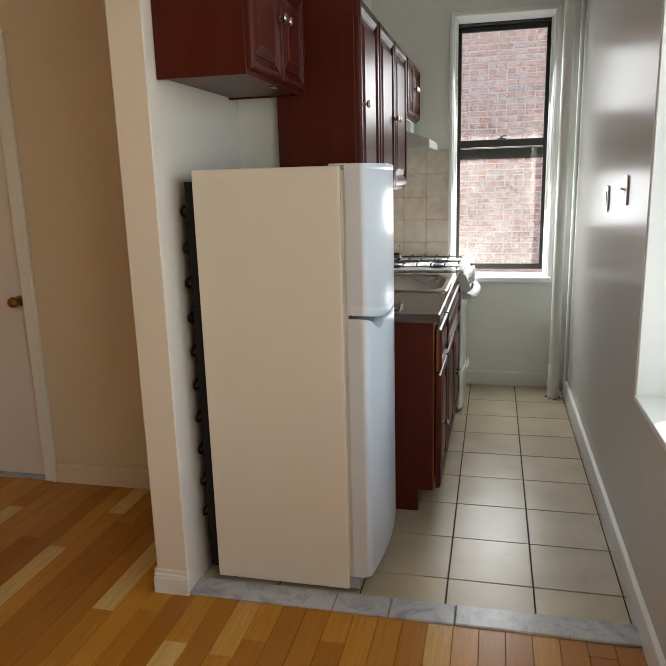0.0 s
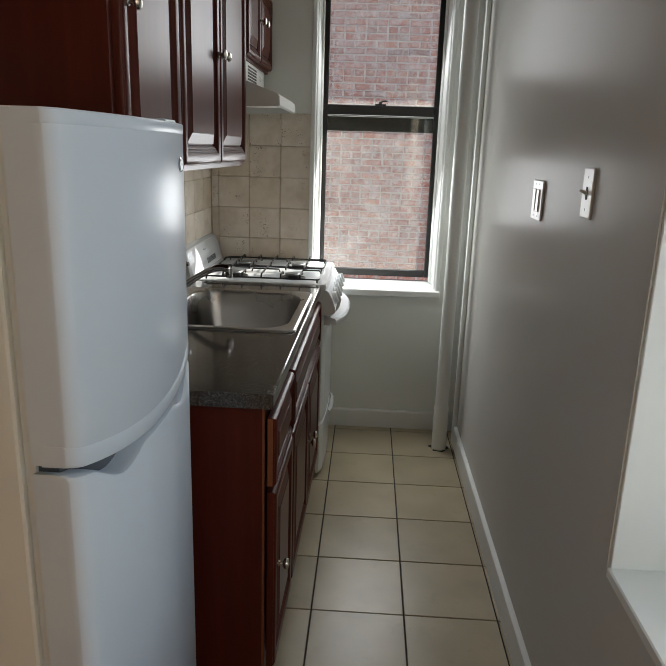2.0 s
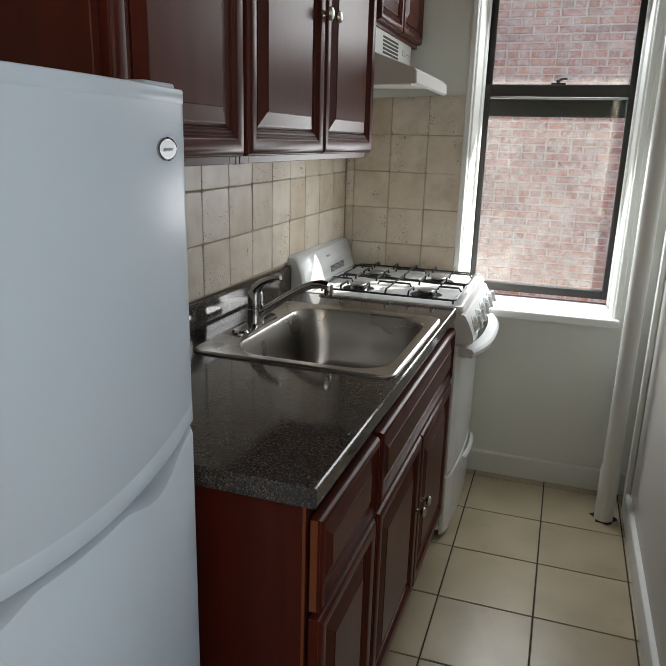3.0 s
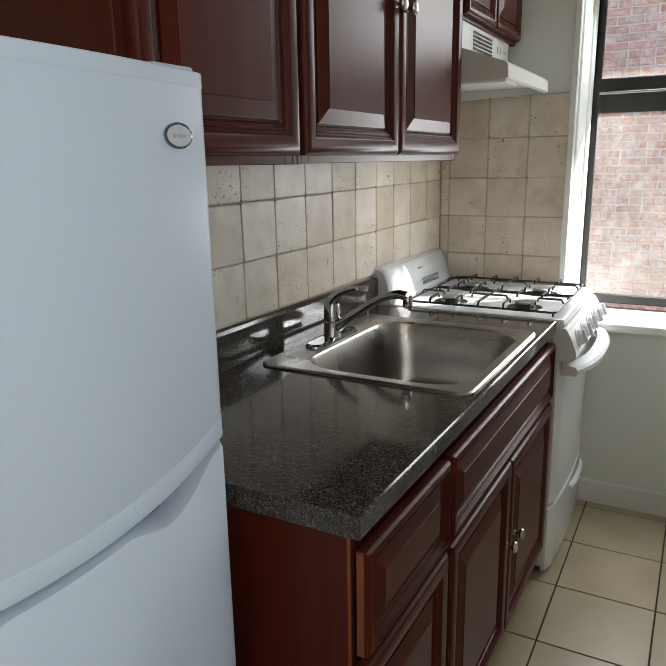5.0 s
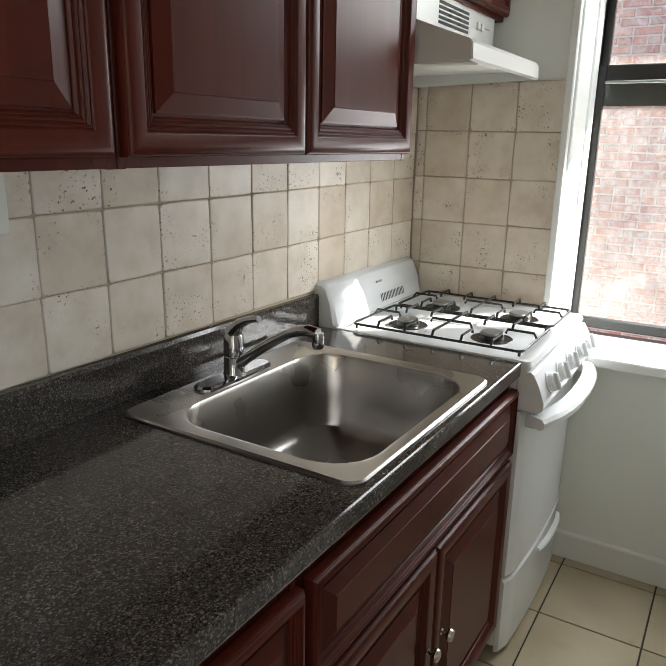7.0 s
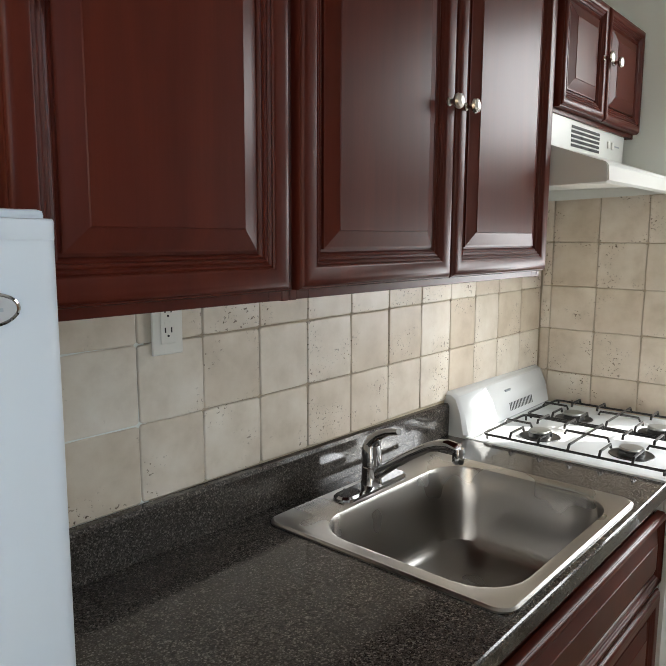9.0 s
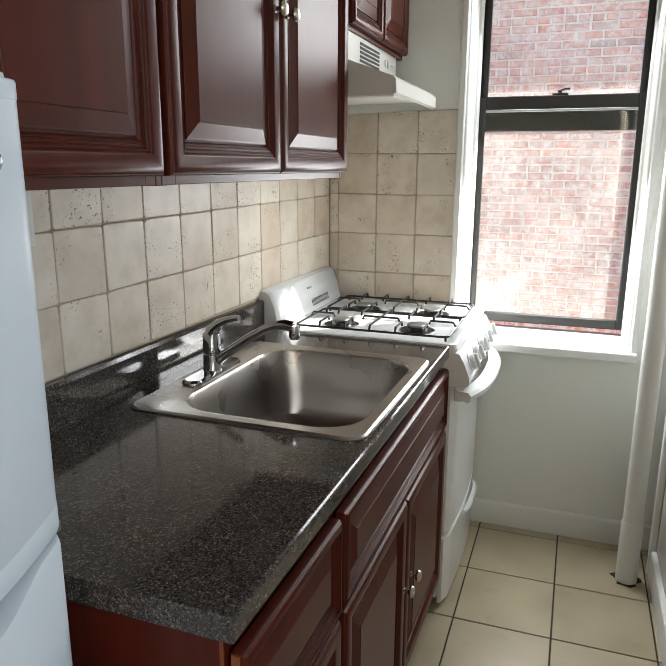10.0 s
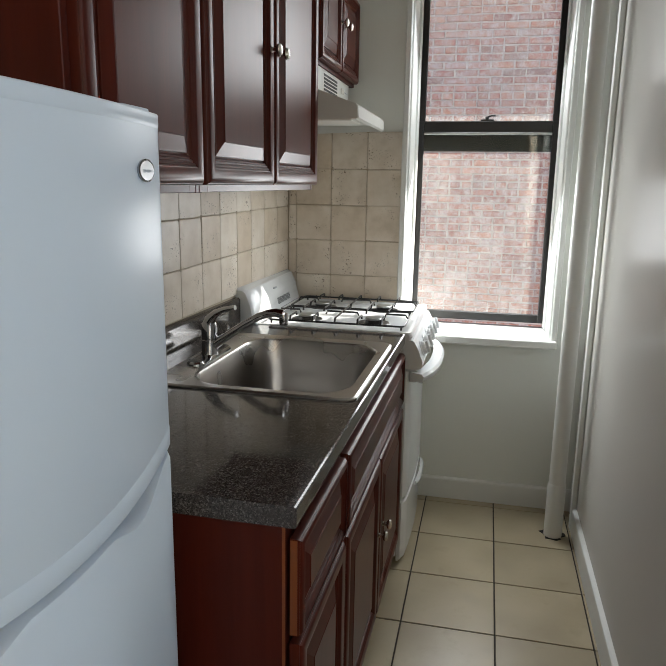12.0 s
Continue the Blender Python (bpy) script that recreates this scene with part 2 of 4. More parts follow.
def limed(t, c):
    """Lime washed over bricks and joints alike, in ragged patches."""
    g = t.nodes.new("ShaderNodeNewGeometry")
    n = t.nodes.new("ShaderNodeTexNoise")
    n.inputs["Scale"].default_value, n.inputs["Detail"].default_value, n.inputs["Roughness"].default_value, n.inputs["Distortion"].default_value = 16.0, 10.0, 0.8, 0.8
    t.links.new(g.outputs["Position"], n.inputs["Vector"])
    return mixed(t, ramp(t, n.outputs[0], [(0.48, grey(0)), (0.57, grey(0.6))]), c, (0.64, 0.53, 0.49))


BRICK = brick()
MORTAR = paint("lime_mortar", (0.62, 0.51, 0.47), 0.9, 0.6)


def dirty_glass(thin, thick):
    """A thin clear pane with a film of dried dust and streaks."""
    m = bpy.data.materials.new("dusty_glass")
    m.use_nodes = True
    t = m.node_tree
    t.nodes.remove(t.nodes["Principled BSDF"])
    out = t.nodes["Material Output"]
    clear = t.nodes.new("ShaderNodeBsdfTransparent")
    clear.inputs[0].default_value = (0.93, 0.95, 0.94, 1)
    gloss = t.nodes.new("ShaderNodeBsdfGlossy")
    gloss.inputs["Roughness"].default_value = 0.02
    fres = t.nodes.new("ShaderNodeFresnel")
    fres.inputs[0].default_value = 1.45
    pane = t.nodes.new("ShaderNodeMixShader")
    t.links.new(fres.outputs[0], pane.inputs[0])
    t.links.new(clear.outputs[0], pane.inputs[1])
    t.links.new(gloss.outputs[0], pane.inputs[2])
    dust = t.nodes.new("ShaderNodeBsdfTranslucent")
    dust.inputs[0].default_value = (0.86, 0.86, 0.84, 1)
    streak = tex(t, "ShaderNodeTexNoise", 30, (2.0, 1, 0.7), Detail=7.0, Roughness=0.7)
    cloud = tex(t, "ShaderNodeTexNoise", 2.6, Detail=3.0)
    s = ramp(t, streak.outputs[0], [(0.35, grey(thin)), (0.75, grey(thick))])
    k = ramp(t, cloud.outputs[0], [(0.3, grey(0.35)), (0.7, grey(1.0))])
    f = mixed(t, 1.0, s, k, "MULTIPLY")
    film = t.nodes.new("ShaderNodeMixShader")
    t.links.new(f, film.inputs[0])
    t.links.new(pane.outputs[0], film.inputs[1])
    t.links.new(dust.outputs[0], film.inputs[2])
    t.links.new(film.outputs[0], out.inputs[0])
    return m


GLASS = dirty_glass(0.06, 0.20)
HAZY_GLASS = dirty_glass(0.12, 0.32)


# ---- mesh helpers ----
def put(ob, bm, smooth=False):
    bm.normal_update()
    for f in bm.faces:
        f.smooth = smooth
    bm.to_mesh(ob.data)
    bm.free()
    return ob


def part(name, bm, material, parent=None, label="", smooth=False):
    ob = new(name, bpy.data.meshes.new(name))
    put(ob, bm, smooth)
    ob.data.materials.append(material)
    if smooth:
        ob.data.set_sharp_from_angle(angle=radians(35))
    if parent:
        ob.parent = parent
    return tagged(ob, label)


def thing(name, label, category, group="", kind=""):
    return tagged(new(name), label, category, group, kind)


def structure(name, bm, material, label="", smooth=False):
    return tagged(part(name, bm, material, None, label, smooth), kind="structure")


def box(x0, x1, y0, y1, z0, z1, bevel=0.0, bm=None, seg=1):
    bm = bm or bmesh.new()
    r = bmesh.ops.create_cube(bm, size=1.0)
    vs = r["verts"]
    bmesh.ops.scale(bm, vec=(x1 - x0, y1 - y0, z1 - z0), verts=vs)
    bmesh.ops.translate(bm, vec=((x0 + x1) / 2, (y0 + y1) / 2, (z0 + z1) / 2), verts=vs)
    if bevel:
        es = list({e for v in vs for e in v.link_edges})
        bmesh.ops.bevel(bm, geom=es, offset=bevel, segments=seg, profile=0.6, affect="EDGES")
    return bm


def loops(rings, cap_first=True, cap_last=True, bm=None):
    """A skin over rings of equally many points."""
    bm = bm or bmesh.new()
    vs = [[bm.verts.new(p) for p in r] for r in rings]
    n = len(rings[0])
    for a, b in zip(vs, vs[1:]):
        for i in range(n):
            bm.faces.new((a[i], a[(i + 1) % n], b[(i + 1) % n], b[i]))
    if cap_first:
        bm.faces.new(vs[0][::-1])
    if cap_last:
        bm.faces.new(vs[-1])
    bmesh.ops.recalc_face_normals(bm, faces=bm.faces[:])
    return bm


def rect_x(y0, y1, z0, z1, x):
    return [(x, y0, z0), (x, y1, z0), (x, y1, z1), (x, y0, z1)]


def round_rect(x0, x1, y0, y1, r, z, n=6):
    pts = []
    for cx, cy, a0 in ((x1 - r, y1 - r, 0), (x0 + r, y1 - r, 90), (x0 + r, y0 + r, 180), (x1 - r, y0 + r, 270)):
        for i in range(n + 1):
            a = radians(a0 + 90 * i / n)
            pts.append((cx + r * math.cos(a), cy + r * math.sin(a), z))
    return pts


def extrude_y(profile, y0, y1, bm=None):
    """A closed (x, z) outline drawn out from y0 to y1."""
    return loops([[(x, y0, z) for x, z in profile], [(x, y1, z) for x, z in profile]], bm=bm)


def lathe(profile, axis_point, axis="z", n=20, bm=None):
    """Rings (radius, height) round an axis through a point."""
    rings = []
    px, py, pz = axis_point
    for r, h in profile:
        ring = []
        for i in range(n):
            c, s = r * math.cos(2 * math.pi * i / n), r * math.sin(2 * math.pi * i / n)
            ring.append({"z": (px + c, py + s, pz + h), "x": (px + h, py + c, pz + s), "y": (px + c, py + h, pz + s)}[axis])
        rings.append(ring)
    return loops(rings, bm=bm)


def tube(points, r, n=8, bm=None):
    """A round wire along a polyline."""
    pts = [Vector(p) for p in points]
    rings = []
    up = Vector((0.31, 0.17, 0.93))
    for i, p in enumerate(pts):
        d = (pts[min(i + 1, len(pts) - 1)] - pts[max(i - 1, 0)]).normalized()
        a = d.cross(up)
        if a.length < 0.1:
            a = d.cross(Vector((1, 0, 0)))
        a.normalize()
        b = d.cross(a)
        rr = r[i] if isinstance(r, (list, tuple)) else r
        rings.append([p + rr * (math.cos(2 * math.pi * k / n) * a + math.sin(2 * math.pi * k / n) * b) for k in range(n)])
    return loops(rings, bm=bm)


# ---- the setting ----
LEFT, RIGHT, END, TOP = -1.036, 0.338, 0.683, 2.75
ALCOVE, NEAR = -1.24, -2.136          # wall beside the fridge; line where kitchen and living room meet


def walls_with_hole(name, axis, a0, a1, b0, b1, z0, z1, hole, material, label=""):
    """A thick wall with one opening. axis x: the wall runs along x, b is its thickness in y; axis y: the reverse. hole: along0, along1, bottom, top."""
    h0, h1, hz0, hz1 = hole
    bm = bmesh.new()
    for p0, p1, q0, q1 in ((a0, h0, z0, z1), (h1, a1, z0, z1), (h0, h1, z0, hz0), (h0, h1, hz1, z1)):
        if axis == "x":
            box(p0, p1, b0, b1, q0, q1, bm=bm)
        else:
            box(b0, b1, p0, p1, q0, q1, bm=bm)
    bmesh.ops.remove_doubles(bm, verts=bm.verts[:], dist=0.0001)
    inner = [f for f in bm.faces if any(g is not f and (g.calc_center_median() - f.calc_center_median()).length < 1e-4 for g in (x for v in f.verts for x in v.link_faces))]
    if inner:
        bmesh.ops.delete(bm, geom=list(set(inner)), context="FACES")
    return structure(name, bm, material, label)


EW = (-0.462, 0.196, 0.765, 2.50)        # end window opening: x0, x1, z0, z1
SW = (-2.352, -1.652, 0.672, 2.45)        # side window opening: y0, y1, z0, z1
wall_end = walls_with_hole("wall_end", "x", LEFT - 0.3, RIGHT, END, 1.03, -0.05, TOP, EW, WALL, "pale grey-green painted kitchen end wall around the window")
walls_with_hole("wall_right_living_room", "y", -6.6, -2.7, RIGHT, 0.70, -0.05, TOP, (-4.6, -3.2, 0.7, 2.4), HALL_WALL)
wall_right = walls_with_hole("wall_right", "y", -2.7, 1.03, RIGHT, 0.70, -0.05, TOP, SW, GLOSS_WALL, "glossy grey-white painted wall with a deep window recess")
LEAN, LEAN_Y = 0.022, -0.90          # the left wall runs out of square beyond this point
structure("wall_left", loops([[(LEFT - 0.3, -1.345, z), (LEFT, -1.345, z), (LEFT, LEAN_Y, z), (LEFT + LEAN * (END - LEAN_Y), END, z), (LEFT - 0.3, END, z)] for z in (-0.05, TOP)]), WALL, "pale painted wall behind the cabinets")
structure("wall_partition", box(-1.362, ALCOVE, NEAR, -1.33, -0.05, TOP, 0.003), paint("partition_paint", (0.73, 0.70, 0.63), 0.5), "cream painted partition end beside the refrigerator")
structure("wall_alcove", box(-1.24, LEFT - 0.3 + 0.002, -1.345, -1.25, -0.05, TOP), WALL)
HALL_Y = -1.335
DOOR = (-3.21, -2.405)
walls_with_hole("wall_hall", "x", -4.2, -1.362, HALL_Y, HALL_Y + 0.13, -0.05, TOP, (DOOR[0], DOOR[1], 0.0, 2.09), HALL_WALL, "cream painted hall wall with a white door")
structure("wall_hall_side", box(-4.35, -4.2, -6.6, HALL_Y + 0.13, -0.05, TOP), HALL_WALL)
structure("wall_back", box(-4.35, 0.70, -6.75, -6.6, -0.05, TOP), HALL_WALL)
structure("ceiling", box(-4.35, 0.70, -6.75, 1.03, TOP, TOP + 0.1), CEILING, "white painted ceiling")
structure("floor", box(-1.45, RIGHT + 0.05, -2.03, END + 0.05, -0.12, -0.004), DARK_GROUT, "cream ceramic tile floor with dark joints")
structure("floor_living_room", box(-4.3, RIGHT + 0.05, -6.7, -2.03, -0.12, -0.006), shader("dark_wood_gap", (0.06, 0.025, 0.012), 0.7), "varnished oak strip floor")
structure("floor_hall", box(-4.3, -1.362, -2.03, HALL_Y + 0.02, -0.12, -0.006), bpy.data.materials["dark_wood_gap"])

# marble threshold in three lengths
bm = bmesh.new()
for x0, x1 in ((-1.24, -0.70), (-0.698, -0.50), (-0.498, -0.272), (-0.270, RIGHT)):
    box(x0, x1, NEAR, -2.026, -0.02, 0.007, 0.004, bm)
structure("door_sill", bm, MARBLE, "grey veined marble threshold between wood and tile")


def moulding(name, a, b, h, out, material, label=""):
    """A skirting board with a rounded top between two points of the floor; it stands out to the left of the way from a to b."""
    a, b = Vector((*a, 0)), Vector((*b, 0))
    d = (b - a).normalized()
    n = Vector((-d.y, d.x, 0))
    prof = [(0, 0), (out, 0), (out, h * 0.90), (out * 0.9, h * 0.96), (out * 0.6, h * 0.99), (out * 0.3, h), (0, h)]
    ring = lambda p: [p + n * o + Vector((0, 0, z)) for o, z in prof]
    return structure(name, loops([ring(a), ring(b)]), material, label)


moulding("baseboard_end", (RIGHT, END), (LEFT + 0.3, END), 0.10, 0.018, TRIM, "white painted skirting board")
moulding("baseboard_right", (RIGHT, NEAR - 0.4), (RIGHT, END - 0.21), 0.105, 0.018, TRIM, "white painted skirting board, scuffed")
moulding("baseboard_right_living_room", (RIGHT, -6.6), (RIGHT, NEAR - 0.402), 0.105, 0.018, TRIM)
moulding("baseboard_hall", (-1.362, HALL_Y), (DOOR[1] + 0.072, HALL_Y), 0.10, 0.015, HALL_WALL)
# stepped base round the partition end
bm = bmesh.new()
box(-1.374, ALCOVE + 0.004, NEAR - 0.012, NEAR, -0.006, 0.062, 0.002, bm)
box(-1.372, ALCOVE + 0.003, NEAR - 0.009, NEAR, 0.062, 0.078, 0.003, bm)
box(-1.368, ALCOVE + 0.002, NEAR - 0.006, NEAR, 0.078, 0.096, 0.003, bm)
structure("baseboard_partition", bm, TRIM)
moulding("baseboard_partition_side", (-1.362, NEAR + 0.001), (-1.362, HALL_Y), 0.096, 0.012, TRIM)

# hall door, shut
door = tagged(new("door_1"), "white painted hall door, shut, with a brass knob", "door", kind="structure")
DOOR_PAINT = paint("door_paint", (0.72, 0.68, 0.66), 0.4, 0.08)
part("door_leaf", box(DOOR[0] + 0.012, DOOR[1] - 0.012, HALL_Y + 0.03, HALL_Y + 0.07, 0.012, 2.075, 0.003), DOOR_PAINT, door)
for x0, x1, z0, z1 in ((DOOR[1], DOOR[1] + 0.070, 0, 2.178), (DOOR[0] - 0.070, DOOR[0], 0, 2.178), (DOOR[0], DOOR[1], 2.09, 2.178)):
    bm = box(x0, x1, HALL_Y - 0.014, HALL_Y - 0.0005, z0, z1, 0.003)
    if z0 == 0:
        xo = x1 - 0.02 if x1 > -2.5 else x0
        box(xo, xo + 0.02, HALL_Y - 0.024, HALL_Y - 0.012, z0, z1, 0.004, bm)
    else:
        box(x0 - 0.08, x1 + 0.08, HALL_Y - 0.024, HALL_Y - 0.012, z1 - 0.02, z1, 0.004, bm)
    part("door_casing", bm, TRIM, door)
part("door_handle", lathe([(0.026, 0), (0.026, -0.006), (0.010, -0.01), (0.009, -0.035), (0.022, -0.042), (0.028, -0.055), (0.024, -0.068), (0.010, -0.074)], (DOOR[1] - 0.042, HALL_Y + 0.03, 0.94), "y", 20), BRASS, door, "worn brass door knob", True)
part("door_stop", box(DOOR[0], DOOR[1], HALL_Y + 0.002, HALL_Y + 0.10, 0.0, 0.008, 0.002), MARBLE, door)


# ---- end window ----
window_1 = tagged(new("window_1"), "black metal double-hung window, dusty panes, lower sash raised a little", "window", kind="structure")
x0, x1, z0, z1 = EW


def frame_y(name, xa, xb, za, zb, ya, yb, w, parent, material, wb=None, wt=None, bevel=0.003):
    """A rectangular frame standing in a plane of constant y."""
    wb, wt = wb or w, wt or w
    bm = bmesh.new()
    box(xa, xa + w, ya, yb, za, zb, bevel, bm)
    box(xb - w, xb, ya, yb, za, zb, bevel, bm)
    box(xa + w, xb - w, ya + 0.002, yb - 0.002, za, za + wb, bevel, bm)
    box(xa + w, xb - w, ya + 0.002, yb - 0.002, zb - wt, zb, bevel, bm)
    return part(name, bm, material, parent)


def frame_x(name, ya, yb, za, zb, xa, xb, w, parent, material, wb=None, wt=None, bevel=0.003):
    wb, wt = wb or w, wt or w
    bm = bmesh.new()
    box(xa, xb, ya, ya + w, za, zb, bevel, bm)
    box(xa, xb, yb - w, yb, za, zb, bevel, bm)
    box(xa + 0.002, xb - 0.002, ya + w, yb - w, za, za + wb, bevel, bm)
    box(xa + 0.002, xb - 0.002, ya + w, yb - w, zb - wt, zb, bevel, bm)
    return part(name, bm, material, parent)


fr = frame_y("window_frame", x0, x1, z0 + 0.004, z1, 0.925, 1.01, 0.016, window_1, BLACK_METAL, wb=0.010)
up = frame_y("upper_sash", x0 + 0.016, x1 - 0.016, 1.655, z1 - 0.016, 0.972, 0.998, 0.028, window_1, BLACK_METAL, wb=0.055, wt=0.035)
part("pane", box(x0 + 0.034, x1 - 0.034, 0.983, 0.987, 1.70, z1 - 0.045), HAZY_GLASS, up)
lo = frame_y("lower_sash", x0 + 0.012, x1 - 0.012, 0.808, 1.725, 0.935, 0.966, 0.032, window_1, BLACK_METAL, wb=0.038, wt=0.055)
part("pane", box(x0 + 0.034, x1 - 0.034, 0.948, 0.952, 0.835, 1.68), GLASS, lo)
part("rail_face", box(x0 + 0.040, x1 - 0.040, 0.9535, 0.966, 1.592, 1.672), SASH_GREY, up, "grey-green bottom rail of the upper sash")
part("sash_lip", box(x0 + 0.045, x1 - 0.045, 0.928, 0.9345, 1.664, 1.674, 0.002), ALU, lo, "grey aluminium lip of the lower sash")
bm = box(-0.165, -0.105, 0.942, 0.962, 1.725, 1.733, 0.002)
box(-0.145, -0.128, 0.938, 0.966, 1.733, 1.744, 0.003, bm)
tube([(-0.136, 0.95, 1.742), (-0.118, 0.94, 1.748), (-0.100, 0.932, 1.747)], 0.004, 6, bm)
part("sash_lock", bm, BLACK_METAL, lo)
for o in window_1.children_recursive:
    if o.name.startswith("pane"):
        o.visible_shadow = False

# painted casing, reveal strips and sill
bm = bmesh.new()
for a, b in ((x0 - 0.022, x0 + 0.004), (x1 - 0.004, x1 + 0.022)):
    box(a, b, END - 0.020, END - 0.0005, z0 + 0.02, z1 + 0.022, 0.004, bm)
box(x0 - 0.004, x1 + 0.004, END - 0.018, END - 0.001, z1 - 0.004, z1 + 0.022, 0.004, bm)
structure("trim_window_end", bm, TRIM, "white painted narrow window casing")
bm = bmesh.new()
for a, b in ((x0 - 0.001, x0 + 0.012), (x1 - 0.012, x1 + 0.001)):
    box(a, b, END + 0.002, 0.925, z0 + 0.026, z1, 0.003, bm)
    box(a - 0.001 if a < 0 else a - 0.010, b + 0.010 if a < 0 else b, 0.860, 0.924, z0 + 0.026, z1, 0.003, bm)
structure("trim_window_end_reveal", bm, TRIM)
structure("window_sill_end", box(x0 - 0.02, x1 + 0.02, END - 0.052, 0.935, z0 - 0.012, z0 + 0.022, 0.006, seg=2), TRIM, "white painted window sill with chipped edge")


# ---- side window in its deep recess ----
window_2 = tagged(new("window_2"), "black metal double-hung window in a deep white recess", "window", kind="structure")
y0, y1, z0, z1 = SW
frame_x("window_frame", y0 + 0.005, y1 - 0.005, z0 + 0.02, z1 - 0.005, 0.548, 0.640, 0.022, window_2, BLACK_METAL, wb=0.018)
up = frame_x("upper_sash", y0 + 0.027, y1 - 0.027, 1.66, z1 - 0.027, 0.600, 0.624, 0.03, window_2, BLACK_METAL, wb=0.05)
part("pane", box(0.610, 0.614, y0 + 0.05, y1 - 0.05, 1.70, z1 - 0.05), GLASS, up)
lo = frame_x("lower_sash", y0 + 0.022, y1 - 0.022, 0.745, 1.72, 0.560, 0.590, 0.026, window_2, BLACK_METAL, wb=0.035, wt=0.055)
part("pane", box(0.573, 0.577, y0 + 0.04, y1 - 0.04, 0.77, 1.68), GLASS, lo)
part("screen_track", box(0.575, 0.635, y0 + 0.027, y1 - 0.027, 0.712, 0.716), ALU, window_2)
part("glazing_bead", box(0.5545, 0.564, y1 - 0.062, y1 - 0.050, 0.78, 1.665, 0.002), TRIM, lo, "white glazing strip")
for o in window_2.children_recursive:
    if o.name.startswith("pane"):
        o.visible_shadow = False
bm = bmesh.new()
for a, b in ((y0 - 0.001, y0 + 0.010), (y1 - 0.010, y1 + 0.001)):
    box(0.342, 0.485, a, b, z0 + 0.02, z1, 0.002, bm)
    box(0.488, 0.552, a - 0.004 if a < -2 else a - 0.006, b + 0.006 if a < -2 else b + 0.004, z0 + 0.02, z1, 0.003, bm)
box(0.342, 0.552, y0 + 0.010, y1 - 0.010, z1 - 0.012, z1 + 0.001, 0.002, bm)
structure("trim_window_side_reveal", bm, TRIM, "white painted boards lining the window recess")
bm = box(RIGHT + 0.0005, 0.485, y0 + 0.001, y1 - 0.001, z0 - 0.01, z0 + 0.021, 0.003)
box(0.488, 0.562, y0 + 0.001, y1 - 0.001, z0 - 0.01, z0 + 0.026, 0.003, bm)
structure("window_sill_side", bm, TRIM, "white painted deep window sill")


# ---- outside ----
structure("ground", box(-90, 90, -90, 90, -3.3, -3.2), paint("yard_concrete", (0.5, 0.48, 0.45), 0.9, 0.5), "grey concrete back yard")
brick_house = thing("brick_building", "neighbouring red brick building with lime-stained bricks close to the window", "building")
BW = 4.40
part("wall", box(-4.5, 2.0, BW + 0.012, BW + 0.6, -3.2, 4.4), MORTAR, brick_house)
part("roof", box(-4.6, 2.05, BW - 0.06, BW + 0.7, 4.4, 4.55, 0.01), shader("roof_coping", (0.45, 0.44, 0.42), 0.8), brick_house)
# unseen slats, added to keep the sun off the window's upper half
blocker = thing("sun_blocker", "unseen black slatted overhang added above the kitchen window to block sun", "fire escape")
for k in range(23):
    part("bar", box(-1.6, 3.0, 1.06 + k * 0.06, 1.06 + k * 0.06 + 0.050, 2.82, 2.826), BLACK_METAL, blocker)
for x in (-1.6, 0.65, 2.96):
    part("beam", box(x, x + 0.04, 1.031, 2.44, 2.827, 2.90), BLACK_METAL, blocker)
far_house = thing("apartment_building", "pale grey rendered building far across the yard", "building")
part("wall", box(2.2, 14.0, 9.0, 9.6, -3.2, 2.5), paint("grey_render", (0.42, 0.47, 0.50), 0.8), far_house)
part("brick_pier", box(6.25, 6.65, 8.9, 8.99, -3.2, 2.5), BRICK, far_house)
part("roof", box(2.1, 14.1, 8.88, 9.7, 2.5, 2.66, 0.01), shader("coping_stone", (0.5, 0.5, 0.48), 0.8), far_house)


